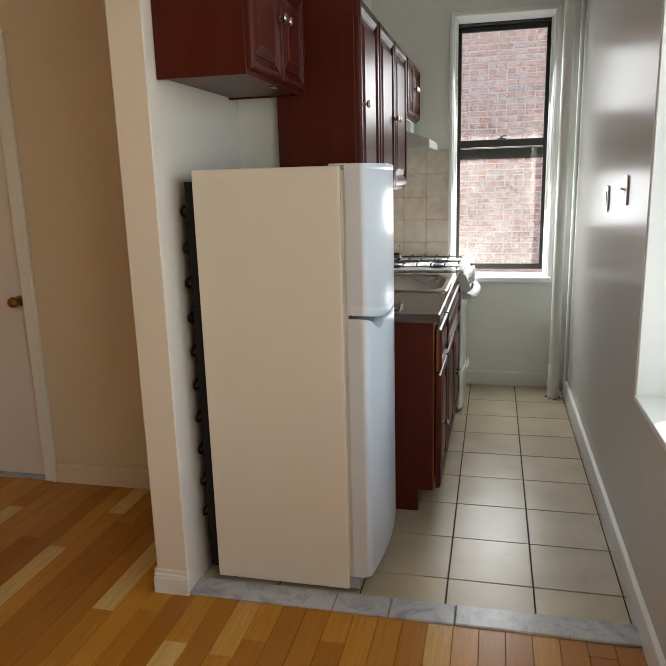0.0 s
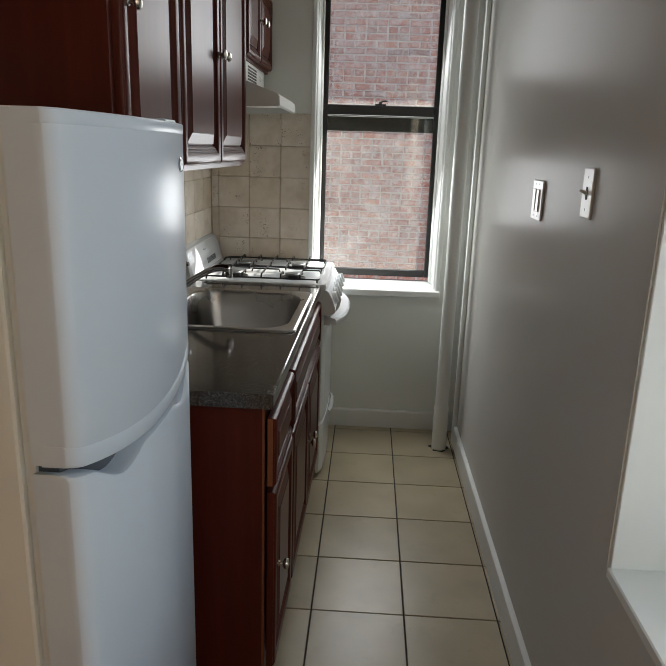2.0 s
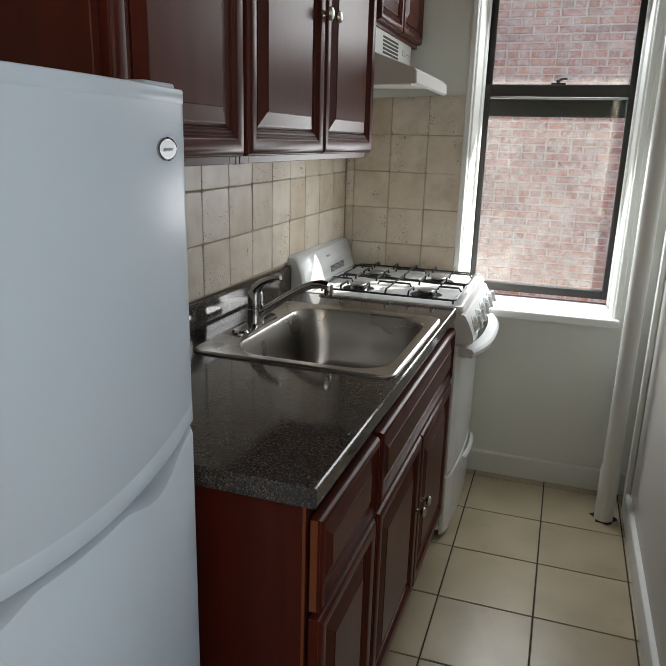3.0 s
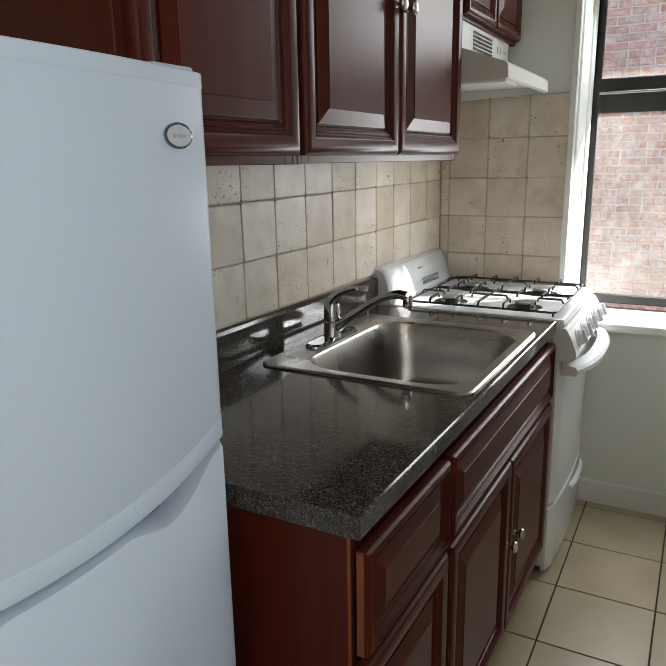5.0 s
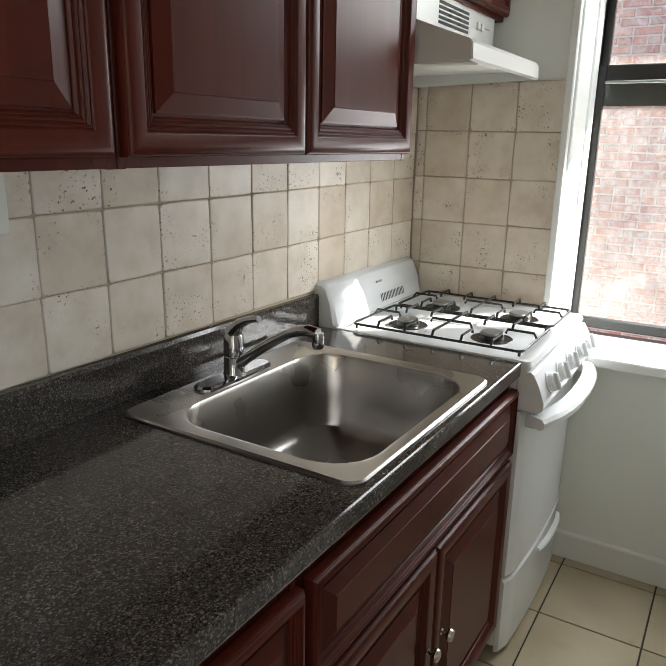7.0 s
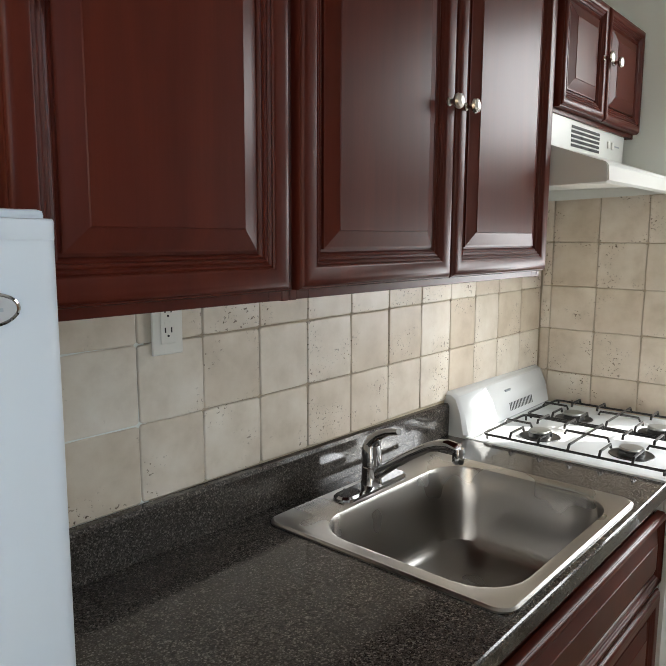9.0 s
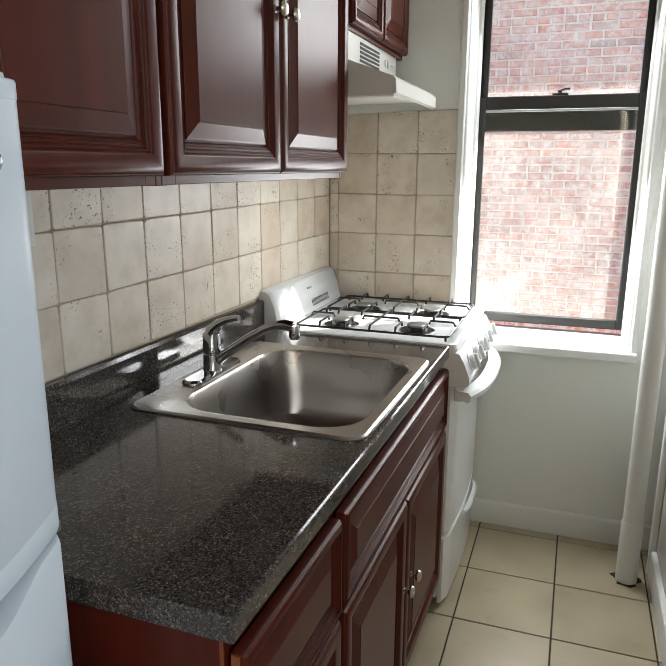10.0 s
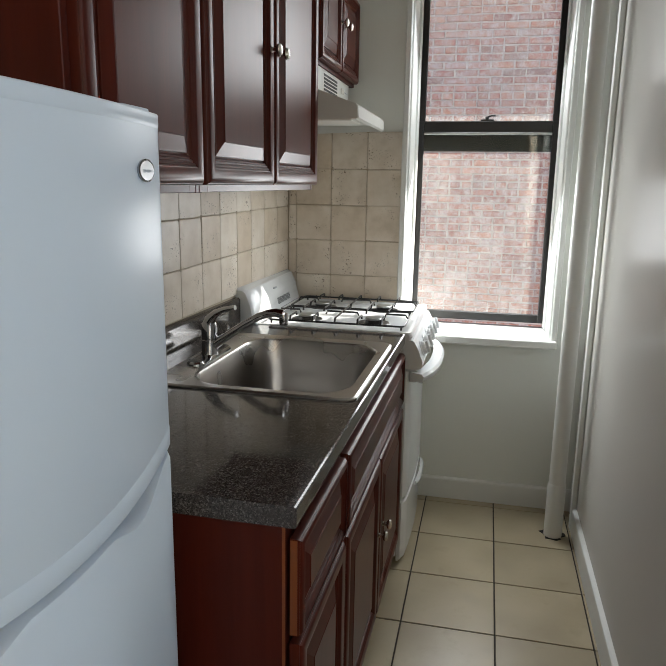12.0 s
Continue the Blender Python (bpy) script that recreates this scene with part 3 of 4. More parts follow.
# ---- cabinets ----
def raised_door(parent, y0, y1, z0, z1, x, knob=None, name="door", rail=0.058, t=0.024):
    """A raised-panel front facing +x whose back lies at x: moulded frame, fielded panel, nickel knob."""
    r = rail
    steps = [(0, 0), (0, t - 0.010), (0.002, t - 0.0065), (0.0035, t - 0.0065), (0.0045, t - 0.004), (0.009, t - 0.001), (0.016, t), (r - 0.025, t - 0.0015), (r - 0.0215, t - 0.004), (r - 0.0205, t - 0.0065), (r - 0.0175, t - 0.0045), (r - 0.0145, t - 0.0065),
             (r - 0.0135, t - 0.009), (r - 0.0105, t - 0.007), (r - 0.0075, t - 0.009), (r - 0.0065, t - 0.012), (r - 0.0035, t - 0.0105), (r - 0.001, t - 0.0125), (r + 0.001, t - 0.0175), (r + 0.007, t - 0.018)]
    w = min(y1 - y0, z1 - z0)
    k = min(1.0, w * 0.34 / (r + 0.04))
    d = part(name, loops([rect_x(y0 + i * k, y1 - i * k, z0 + i * k, z1 - i * k, x + h) for i, h in steps]), CHERRY, parent, "", True)
    i0 = (r + 0.0055) * k
    field = [(i0, 0.003), (i0, t - 0.0125), (i0 + 0.003 * k, t - 0.012), (i0 + 0.030 * k, t - 0.0035), (i0 + 0.0315 * k, t - 0.002)]
    part("panel", loops([rect_x(y0 + i, y1 - i, z0 + i, z1 - i, x + h) for i, h in field], False), CHERRY, d)
    if knob:
        ky, kz = knob
        part("knob", lathe([(0.008, 0), (0.008, 0.003), (0.005, 0.006), (0.0055, 0.014), (0.013, 0.018), (0.0155, 0.023), (0.0135, 0.028), (0.006, 0.0305)], (x + t, ky, kz), "x", 18), PEWTER, d, "brushed nickel knob", True)
    return d


def carcass(parent, x0, x1, y0, y1, z0, z1, material=None):
    """Sides, top, bottom and back boards with a face frame."""
    for ya in (y0, y1 - 0.016):
        part("side_panel", box(x0, x1, ya, ya + 0.016, z0, z1, 0.0015), material or CHERRY, parent)
    part("bottom_board", box(x0, x1 - 0.018, y0 + 0.016, y1 - 0.016, z0 + 0.012, z0 + 0.026), material or CHERRY, parent)
    part("top_board", box(x0, x1 - 0.018, y0 + 0.016, y1 - 0.016, z1 - 0.016, z1), material or CHERRY, parent)
    part("back_board", box(x0, x0 + 0.008, y0 + 0.016, y1 - 0.016, z0 + 0.026, z1 - 0.016), material or CHERRY, parent)
    bm = box(x1 - 0.018, x1 - 0.001, y0 + 0.016, y0 + 0.044, z0 + 0.001, z1, 0.001)
    box(x1 - 0.018, x1 - 0.001, y1 - 0.044, y1 - 0.016, z0 + 0.001, z1, 0.001, bm)
    box(x1 - 0.018, x1 - 0.001, y0 + 0.044, y1 - 0.044, z0 + 0.001, z0 + 0.034, 0.001, bm)
    box(x1 - 0.018, x1 - 0.001, y0 + 0.044, y1 - 0.044, z1 - 0.04, z1, 0.001, bm)
    part("face_frame", bm, CHERRY, parent)


UP_BOT, UP_TOP, UP_X = 1.416, 2.18, -0.712
upper = "cherry upper cabinets"
c = thing("upper_cabinet", "cherry-stained wall cabinet with one raised-panel door, beside the refrigerator", "cabinet", upper)
carcass(c, LEFT + 0.001, UP_X, -1.425, -0.962, UP_BOT, UP_TOP)
raised_door(c, -1.408, -0.978, UP_BOT + 0.017, UP_TOP - 0.008, UP_X, (-1.375, 1.775))
c = thing("upper_cabinet", "cherry-stained wall cabinet with two raised-panel doors above the sink", "cabinet", upper)
carcass(c, LEFT + 0.001, UP_X, -0.960, -0.024, UP_BOT, UP_TOP)
raised_door(c, -0.956, -0.503, UP_BOT + 0.017, UP_TOP - 0.008, UP_X, (-0.536, 1.780))
raised_door(c, -0.497, -0.030, UP_BOT + 0.017, UP_TOP - 0.008, UP_X, (-0.470, 1.780))
c = thing("upper_cabinet", "short cherry-stained wall cabinet with two doors above the range hood", "cabinet", upper)
carcass(c, LEFT + 0.001, UP_X, 0.012, 0.660, 1.838, UP_TOP)
raised_door(c, 0.016, 0.325, 1.852, UP_TOP - 0.008, UP_X, (0.290, 2.02), rail=0.046)
raised_door(c, 0.331, 0.656, 1.852, UP_TOP - 0.008, UP_X, (0.366, 2.02), rail=0.046)
c = thing("upper_cabinet", "short cherry-stained wall cabinet with two doors above the refrigerator", "cabinet", upper)
carcass(c, ALCOVE + 0.001, -0.935, -2.072, -1.428, 1.812, UP_TOP)
part("underside", box(ALCOVE + 0.012, -0.955, -2.054, -1.446, 1.818, 1.8235), CHERRY, c)
raised_door(c, -2.064, -1.742, 1.828, UP_TOP - 0.008, -0.935, (-1.772, 2.03), rail=0.046)
raised_door(c, -1.738, -1.436, 1.828, UP_TOP - 0.008, -0.935, (-1.708, 2.03), rail=0.046)
for o in (c,):
    part("hinge", box(-0.965, -0.94, -1.765, -1.715, 1.8085, 1.8118, 0.001), PEWTER, o)

BASE_X, COUNTER = -0.408, 0.917
FRONT_X = BASE_X + 0.006          # fronts stand a little off the face frame
base = "cherry base cabinets"


def base_cabinet(label, y0, y1):
    c = thing("base_cabinet", label, "cabinet", base)
    for ya in (y0, y1 - 0.016):
        part("side_panel", box(LEFT + 0.001, BASE_X, ya, ya + 0.016, 0.105, 0.876, 0.0015), CHERRY, c)
    part("bottom_board", box(LEFT + 0.001, BASE_X - 0.018, y0 + 0.016, y1 - 0.016, 0.107, 0.122), CHERRY, c)
    part("back_board", box(LEFT + 0.001, LEFT + 0.009, y0 + 0.016, y1 - 0.016, 0.122, 0.876), CHERRY, c)
    part("plinth", box(LEFT + 0.001, -0.480, y0, y1, 0.0005, 0.1045, 0.001), CHERRY, c)
    bm = box(BASE_X - 0.018, BASE_X - 0.001, y0 + 0.016, y0 + 0.042, 0.106, 0.875, 0.001)
    box(BASE_X - 0.018, BASE_X - 0.001, y1 - 0.042, y1 - 0.016, 0.106, 0.875, 0.001, bm)
    for z0, z1 in ((0.106, 0.14), (0.62, 0.66), (0.835, 0.875)):
        box(BASE_X - 0.018, BASE_X - 0.001, y0 + 0.042, y1 - 0.042, z0, z1, 0.001, bm)
    part("face_frame", bm, CHERRY, c)
    return c


c = base_cabinet("cherry-stained base cabinet with a drawer above one door", -1.344, -0.959)
raised_door(c, -1.338, -0.968, 0.662, 0.848, FRONT_X, None, "drawer_front", 0.036)
part("worn_lit_edge", box(FRONT_X + 0.001, FRONT_X + 0.0135, -1.3392, -1.3381, 0.664, 0.846), WORN_LIT_CHERRY, c, "end grain of the drawer front, worn orange")
# orange strip paints the warm light that catches this corner
part("worn_lit_edge", box(BASE_X - 0.006, BASE_X - 0.0005, -1.3450, -1.3441, 0.11, 0.874), WORN_LIT_CHERRY, c, "front corner of the side panel, warm light painted on in orange")
raised_door(c, -1.338, -0.968, 0.118, 0.646, FRONT_X, (-1.302, 0.42))
c = base_cabinet("cherry-stained sink cabinet with a false drawer front and two doors", -0.957, 0.022)
raised_door(c, -0.946, 0.016, 0.662, 0.848, FRONT_X, None, "drawer_front", 0.036)
raised_door(c, -0.946, -0.478, 0.118, 0.646, FRONT_X, (-0.512, 0.418))
raised_door(c, -0.472, 0.016, 0.118, 0.646, FRONT_X, (-0.438, 0.418))


# ---- worktop with its cut-out, and the sink ----
CX0, CX1, CY0, CY1 = LEFT + 0.002, -0.385, -1.356, 0.026
SX0, SX1, SY0, SY1 = -0.965, -0.404, -0.791, -0.150      # sink rim
worktop = thing("worktop", "dark speckled granite-look laminate worktop with a low upstand", "worktop")
bm = bmesh.new()
hx0, hx1, hy0, hy1 = SX0 + 0.012, SX1 - 0.012, SY0 + 0.012, SY1 - 0.012
prof = [(CX0, 0.878), (CX1 - 0.005, 0.878), (CX1 - 0.001, 0.880), (CX1, 0.884), (CX1, COUNTER - 0.005), (CX1 - 0.0015, COUNTER - 0.0015), (CX1 - 0.005, COUNTER), (CX0, COUNTER)]
extrude_y(prof, CY0, hy0, bm)
extrude_y(prof, hy1, CY1, bm)
extrude_y([(hx1, 0.878)] + prof[1:7] + [(hx1, COUNTER)], hy0, hy1, bm)
extrude_y([(CX0, 0.878), (hx0, 0.878), (hx0, COUNTER), (CX0, COUNTER)], hy0, hy1, bm)
bmesh.ops.remove_doubles(bm, verts=bm.verts[:], dist=0.0002)
part("slab", bm, GRANITE, worktop)
part("upstand", extrude_y([(CX0, COUNTER + 0.0005), (CX0 + 0.024, COUNTER + 0.0005), (CX0 + 0.024, 1.008), (CX0 + 0.019, 1.016), (CX0, 1.016)], CY0 + 0.002, CY1), GRANITE, worktop)

sink = thing("kitchen_sink", "single-bowl stainless steel drop-in sink with a rear tap deck", "sink")
Z = COUNTER
bx0, bx1, by0, by1 = -0.870, -0.440, -0.745, -0.192
rings = [round_rect(SX0, SX1, SY0, SY1, 0.035, Z + 0.0005), round_rect(SX0, SX1, SY0, SY1, 0.035, Z + 0.004), round_rect(SX0 + 0.005, SX1 - 0.005, SY0 + 0.005, SY1 - 0.005, 0.032, Z + 0.0075),
         round_rect(SX0 + 0.014, SX1 - 0.014, SY0 + 0.014, SY1 - 0.014, 0.03, Z + 0.006), round_rect(bx0 - 0.012, bx1 + 0.012, by0 - 0.012, by1 + 0.012, 0.105, Z + 0.0055),
         round_rect(bx0 - 0.004, bx1 + 0.004, by0 - 0.004, by1 + 0.004, 0.10, Z + 0.003), round_rect(bx0, bx1, by0, by1, 0.098, Z - 0.006),
         round_rect(bx0 + 0.006, bx1 - 0.006, by0 + 0.006, by1 - 0.006, 0.094, Z - 0.11), round_rect(bx0 + 0.012, bx1 - 0.012, by0 + 0.012, by1 - 0.012, 0.092, Z - 0.165),
         round_rect(bx0 + 0.022, bx1 - 0.022, by0 + 0.022, by1 - 0.022, 0.070, Z - 0.188), round_rect(bx0 + 0.045, bx1 - 0.045, by0 + 0.045, by1 - 0.045, 0.08, Z - 0.203),
         round_rect(bx0 + 0.14, bx1 - 0.14, by0 + 0.18, by1 - 0.18, 0.05, Z - 0.211)]
ob = part("bowl", loops(rings, False), STEEL, sink, "", True)
part("drain", lathe([(0.056, 0), (0.054, 0.003), (0.040, 0.002), (0.036, -0.004), (0.010, -0.005)], ((bx0 + bx1) / 2, (by0 + by1) / 2, Z - 0.2105), "z", 24), CHROME, sink, "", True)

tap = thing("kitchen_tap", "chrome single-lever kitchen tap with its spout over the bowl", "tap")
tx, ty, tz = -0.912, -0.488, Z + 0.0055
part("base_plate", loops([round_rect(tx - 0.028, tx + 0.028, ty - 0.125, ty + 0.125, 0.027, tz), round_rect(tx - 0.027, tx + 0.027, ty - 0.124, ty + 0.124, 0.026, tz + 0.006), round_rect(tx - 0.021, tx + 0.021, ty - 0.118, ty + 0.118, 0.02, tz + 0.011)]), CHROME, tap, "", True)
part("column", lathe([(0.0275, 0.008), (0.0245, 0.016), (0.0235, 0.052), (0.0215, 0.054), (0.0215, 0.057), (0.0240, 0.059), (0.0235, 0.098), (0.019, 0.108), (0.004, 0.111)], (tx, ty, tz), "z", 24), CHROME, tap, "", True)
part("lever", tube([(tx - 0.004, ty, tz + 0.094), (tx + 0.006, ty - 0.002, tz + 0.116), (tx + 0.026, ty - 0.007, tz + 0.136), (tx + 0.056, ty - 0.014, tz + 0.150), (tx + 0.092, ty - 0.022, tz + 0.159)], [0.021, 0.018, 0.012, 0.009, 0.0075], 12), CHROME, tap, "", True)
sp = [(tx + 0.010, ty, tz + 0.034), (tx + 0.055, ty, tz + 0.066), (tx + 0.110, ty, tz + 0.104), (tx + 0.155, ty, tz + 0.131), (tx + 0.185, ty - 0.001, tz + 0.143), (tx + 0.210, ty - 0.001, tz + 0.147), (tx + 0.232, ty - 0.001, tz + 0.143)]
part("spout", tube(sp, [0.016, 0.0130, 0.0120, 0.0115, 0.0120, 0.0130, 0.0140], 12), CHROME, tap, "", True)
part("aerator", lathe([(0.0115, 0), (0.0135, 0.006), (0.0135, 0.024), (0.012, 0.034)], (tx + 0.234, ty - 0.001, tz + 0.112), "z", 16), CHROME, tap, "", True)



# units, worktop and sink follow the left wall, a little out of square
for o in [o for o in scene.objects if not o.parent and o.get("category") in ("cabinet", "worktop", "sink", "tap") and "refrigerator" not in o["label"].replace("beside the refrigerator", "")]:
    py, lean = (-0.60, 0.0096) if o.name.startswith("upper") else (-1.356, 0.012)
    o.matrix_basis = pose(-0.385, py, 0, 0, 0, -math.degrees(math.atan(lean))) @ pose(0.385, -py, 0)

# ---- refrigerator ----
fridge = thing("refrigerator", "white top-freezer refrigerator with curved doors, turned side-on to the entrance", "refrigerator")
FY0, FY1, FX0 = -2.030, -1.414, -1.163
FC, FW = (FY0 + FY1) / 2, (FY1 - FY0) / 2
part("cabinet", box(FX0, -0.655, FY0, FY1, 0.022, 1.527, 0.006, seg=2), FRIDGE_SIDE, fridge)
part("gasket", box(-0.655, -0.640, FY0 + 0.012, FY1 - 0.012, 0.05, 1.515), GASKET, fridge)


def front(y):
    """How far the bowed doors reach into the kitchen."""
    u = abs((y - FC) / FW)
    d = max(0.0, 0.022 - (1 - u) * FW)
    return -0.573 + 0.030 * (1 - u ** 2) - (0.022 - math.sqrt(max(0.0, 0.022 ** 2 - d ** 2)))


def gap_z(y):
    return 0.998 + 0.040 * ((y - FC) / FW) ** 2


def bowed_band(name, low, high, out, material, edge=0.012, back=-0.640, label="", short=0.001):
    """A bowed panel over the whole width; low and high give its edges over y."""
    n, rings = 56, []
    for i in range(n + 1):
        y = FC + (FW - short) * math.sin(math.pi * (i / n - 0.5))
        a, b, x = low(y), high(y), max(front(y) + out, back + 0.002)
        rings.append([(back, y, a), (x - edge, y, a), (x - edge * 0.3, y, a + edge * 0.3), (x, y, a + edge), (x, y, b - edge), (x - edge * 0.3, y, b - edge * 0.3), (x - edge, y, b), (back, y, b)])
    return part(name, loops(rings), material, fridge, label, True)


def pocket(y):
    """The scooped finger grips, one towards each side of the gap."""
    u = abs(abs((y - FC) / FW) - 0.56) / 0.30
    return (0.5 + 0.5 * math.cos(math.pi * u)) ** 0.7 if u < 1 else 0.0


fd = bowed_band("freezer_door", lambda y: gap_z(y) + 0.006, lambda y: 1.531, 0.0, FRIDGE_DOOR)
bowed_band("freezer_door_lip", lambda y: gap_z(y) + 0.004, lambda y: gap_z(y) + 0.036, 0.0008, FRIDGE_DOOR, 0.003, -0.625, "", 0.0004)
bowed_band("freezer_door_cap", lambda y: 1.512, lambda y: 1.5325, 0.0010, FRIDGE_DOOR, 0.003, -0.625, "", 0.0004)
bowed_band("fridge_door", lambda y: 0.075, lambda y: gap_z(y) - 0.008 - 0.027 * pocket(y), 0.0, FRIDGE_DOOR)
bowed_band("handle_recess", lambda y: gap_z(y) - 0.055, lambda y: gap_z(y) + 0.012, -0.040, GRIP_GREY, 0.002, -0.648, "grey grip recess between the doors", 0.02)
part("hinge_cover", box(-0.72, -0.585, FY1 - 0.085, FY1 - 0.010, 1.5275, 1.541, 0.005, seg=2), FRIDGE_DOOR, fridge)
part("hinge_cover", box(-0.70, -0.640, FY0 + 0.03, FY0 + 0.07, 1.5275, 1.534, 0.003), PLATE_WHITE, fridge)
part("door_hinge", box(-0.640, front(FY1 - 0.02) - 0.006, FY1 - 0.045, FY1 - 0.004, gap_z(FY1) - 0.007, gap_z(FY1) + 0.007, 0.002), ALU, fridge, "grey metal hinge between the doors")
# oval badge, plain
ly, lz = -1.493, 1.454
slope = math.atan2(front(ly + 0.02) - front(ly - 0.02), 0.04)


def oval(rx, rz, d):
    return [(front(ly) + d + math.tan(slope) * rx * math.cos(a), ly + rx * math.cos(a), lz + rz * math.sin(a)) for a in (2 * math.pi * i / 32 for i in range(32))]


badge = part("badge", loops([oval(0.0305, 0.0155, -0.002), oval(0.0305, 0.0155, 0.0022), oval(0.028, 0.0135, 0.0034), oval(0.027, 0.0127, 0.0024)]), CHROME, fridge, "chrome-rimmed oval badge", True)
part("badge_plate", loops([oval(0.0269, 0.0126, 0.0015), oval(0.0267, 0.0125, 0.0028)]), SILVER_PLASTIC, badge)
bm = bmesh.new()
for dy, w, h in ((-0.012, 0.006, 0.003), (-0.004, 0.005, 0.002), (0.003, 0.006, 0.0028), (0.011, 0.005, 0.002)):
    xx = front(ly) + 0.0029 + math.tan(slope) * dy
    box(xx - 0.001, xx + 0.0004, ly + dy - w / 2, ly + dy + w / 2, lz - h, lz + h * 0.6, bm=bm)
part("badge_mark", bm, GREY_PLASTIC, badge)
part("toe_grille", box(-0.66, -0.615, FY0 + 0.01, FY1 - 0.01, 0.02, 0.07, 0.003), GREY_PLASTIC, fridge)
for y in (FY0 + 0.05, FY1 - 0.05):
    for x in (FX0 + 0.05, -0.70):
        part("foot", lathe([(0.018, 0), (0.018, 0.012), (0.008, 0.014), (0.008, 0.03)], (x, y, 0.0075 if y < -2.026 else 0.0), "z", 12), RUBBER, fridge)
# condenser on the back
part("back_panel", box(FX0 - 0.030, FX0 - 0.0005, FY0 + 0.006, FY1 - 0.02, 0.06, 1.49), COIL, fridge, "black condenser back")
for side in (FY0 + 0.030, FY1 - 0.05):
    part("coil_bracket", box(FX0 - 0.040, FX0 - 0.0302, side, side + 0.014, 0.25, 1.46, 0.001), COIL, fridge)
pts, zz = [], 0.26
while zz < 1.42:
    for side, way in ((FY0, 1), (FY1 - 0.02, -1)):
        for i in range(9):
            a = math.pi * i / 8
            pts.append((FX0 - 0.047, side + way * (0.030 - 0.026 * math.sin(a)), zz + 0.031 * (1 - math.cos(a)) / 2))
        zz += 0.062
part("condenser_coil", tube(pts, 0.0055, 6), COIL, fridge, "black wire condenser coil", True)


# ---- gas stove ----
stove = thing("gas_stove", "white enamel freestanding gas stove with black wire grates", "stove")
GY0, GY1, GX = 0.036, 0.660, -0.376
part("body", box(-1.005, GX, GY0, GY1, 0.03, 0.895, 0.004), ENAMEL, stove)
part("cooktop", loops([round_rect(-0.945, -0.350, GY0 - 0.002, GY1 + 0.002, 0.012, 0.892), round_rect(-0.945, -0.343, GY0 - 0.004, GY1 + 0.004, 0.014, 0.905), round_rect(-0.942, -0.349, GY0 + 0.001, GY1 - 0.001, 0.016, 0.919),
                       round_rect(-0.935, -0.362, GY0 + 0.012, GY1 - 0.012, 0.02, 0.9205), round_rect(-0.925, -0.375, GY0 + 0.026, GY1 - 0.026, 0.03, 0.912), round_rect(-0.90, -0.41, GY0 + 0.05, GY1 - 0.05, 0.03, 0.910)], False), ENAMEL, stove, "", True)
# back guard, sloping forward at its foot
part("backguard", loops([[(x, y, z) for x, z in p] for y, p in (
    (GY0, [(-1.022, 0.900), (-0.960, 0.900), (-0.945, 0.925), (-0.958, 0.990), (-0.975, 1.032), (-0.990, 1.042), (-1.022, 1.042)]),
    (GY0 + 0.012, [(-1.026, 0.900), (-0.952, 0.900), (-0.934, 0.925), (-0.950, 0.994), (-0.970, 1.040), (-0.988, 1.050), (-1.026, 1.050)]),
    (GY1 - 0.012, [(-1.026, 0.900), (-0.952, 0.900), (-0.934, 0.925), (-0.950, 0.994), (-0.970, 1.040), (-0.988, 1.050), (-1.026, 1.050)]),
    (GY1, [(-1.022, 0.900), (-0.960, 0.900), (-0.945, 0.925), (-0.958, 0.990), (-0.975, 1.032), (-0.990, 1.042), (-1.022, 1.042)]))]), ENAMEL, stove, "", True)
for i in range(16):
    y = 0.345 + i * 0.0112
    part("vent_slot", loops([[(x + d, y + s, z) for s in (-0.002, 0.002) for x, z in (((-0.9437, 0.968), (-0.9377, 0.942)) if s < 0 else ((-0.9377, 0.942), (-0.9437, 0.968)))] for d in (-0.002, 0.0008)]), SLOT, stove)
part("badge", box(-0.962, -0.9535, 0.33, 0.368, 1.006, 1.013), GREY_PLASTIC, stove)

GRATE_Z = 0.950


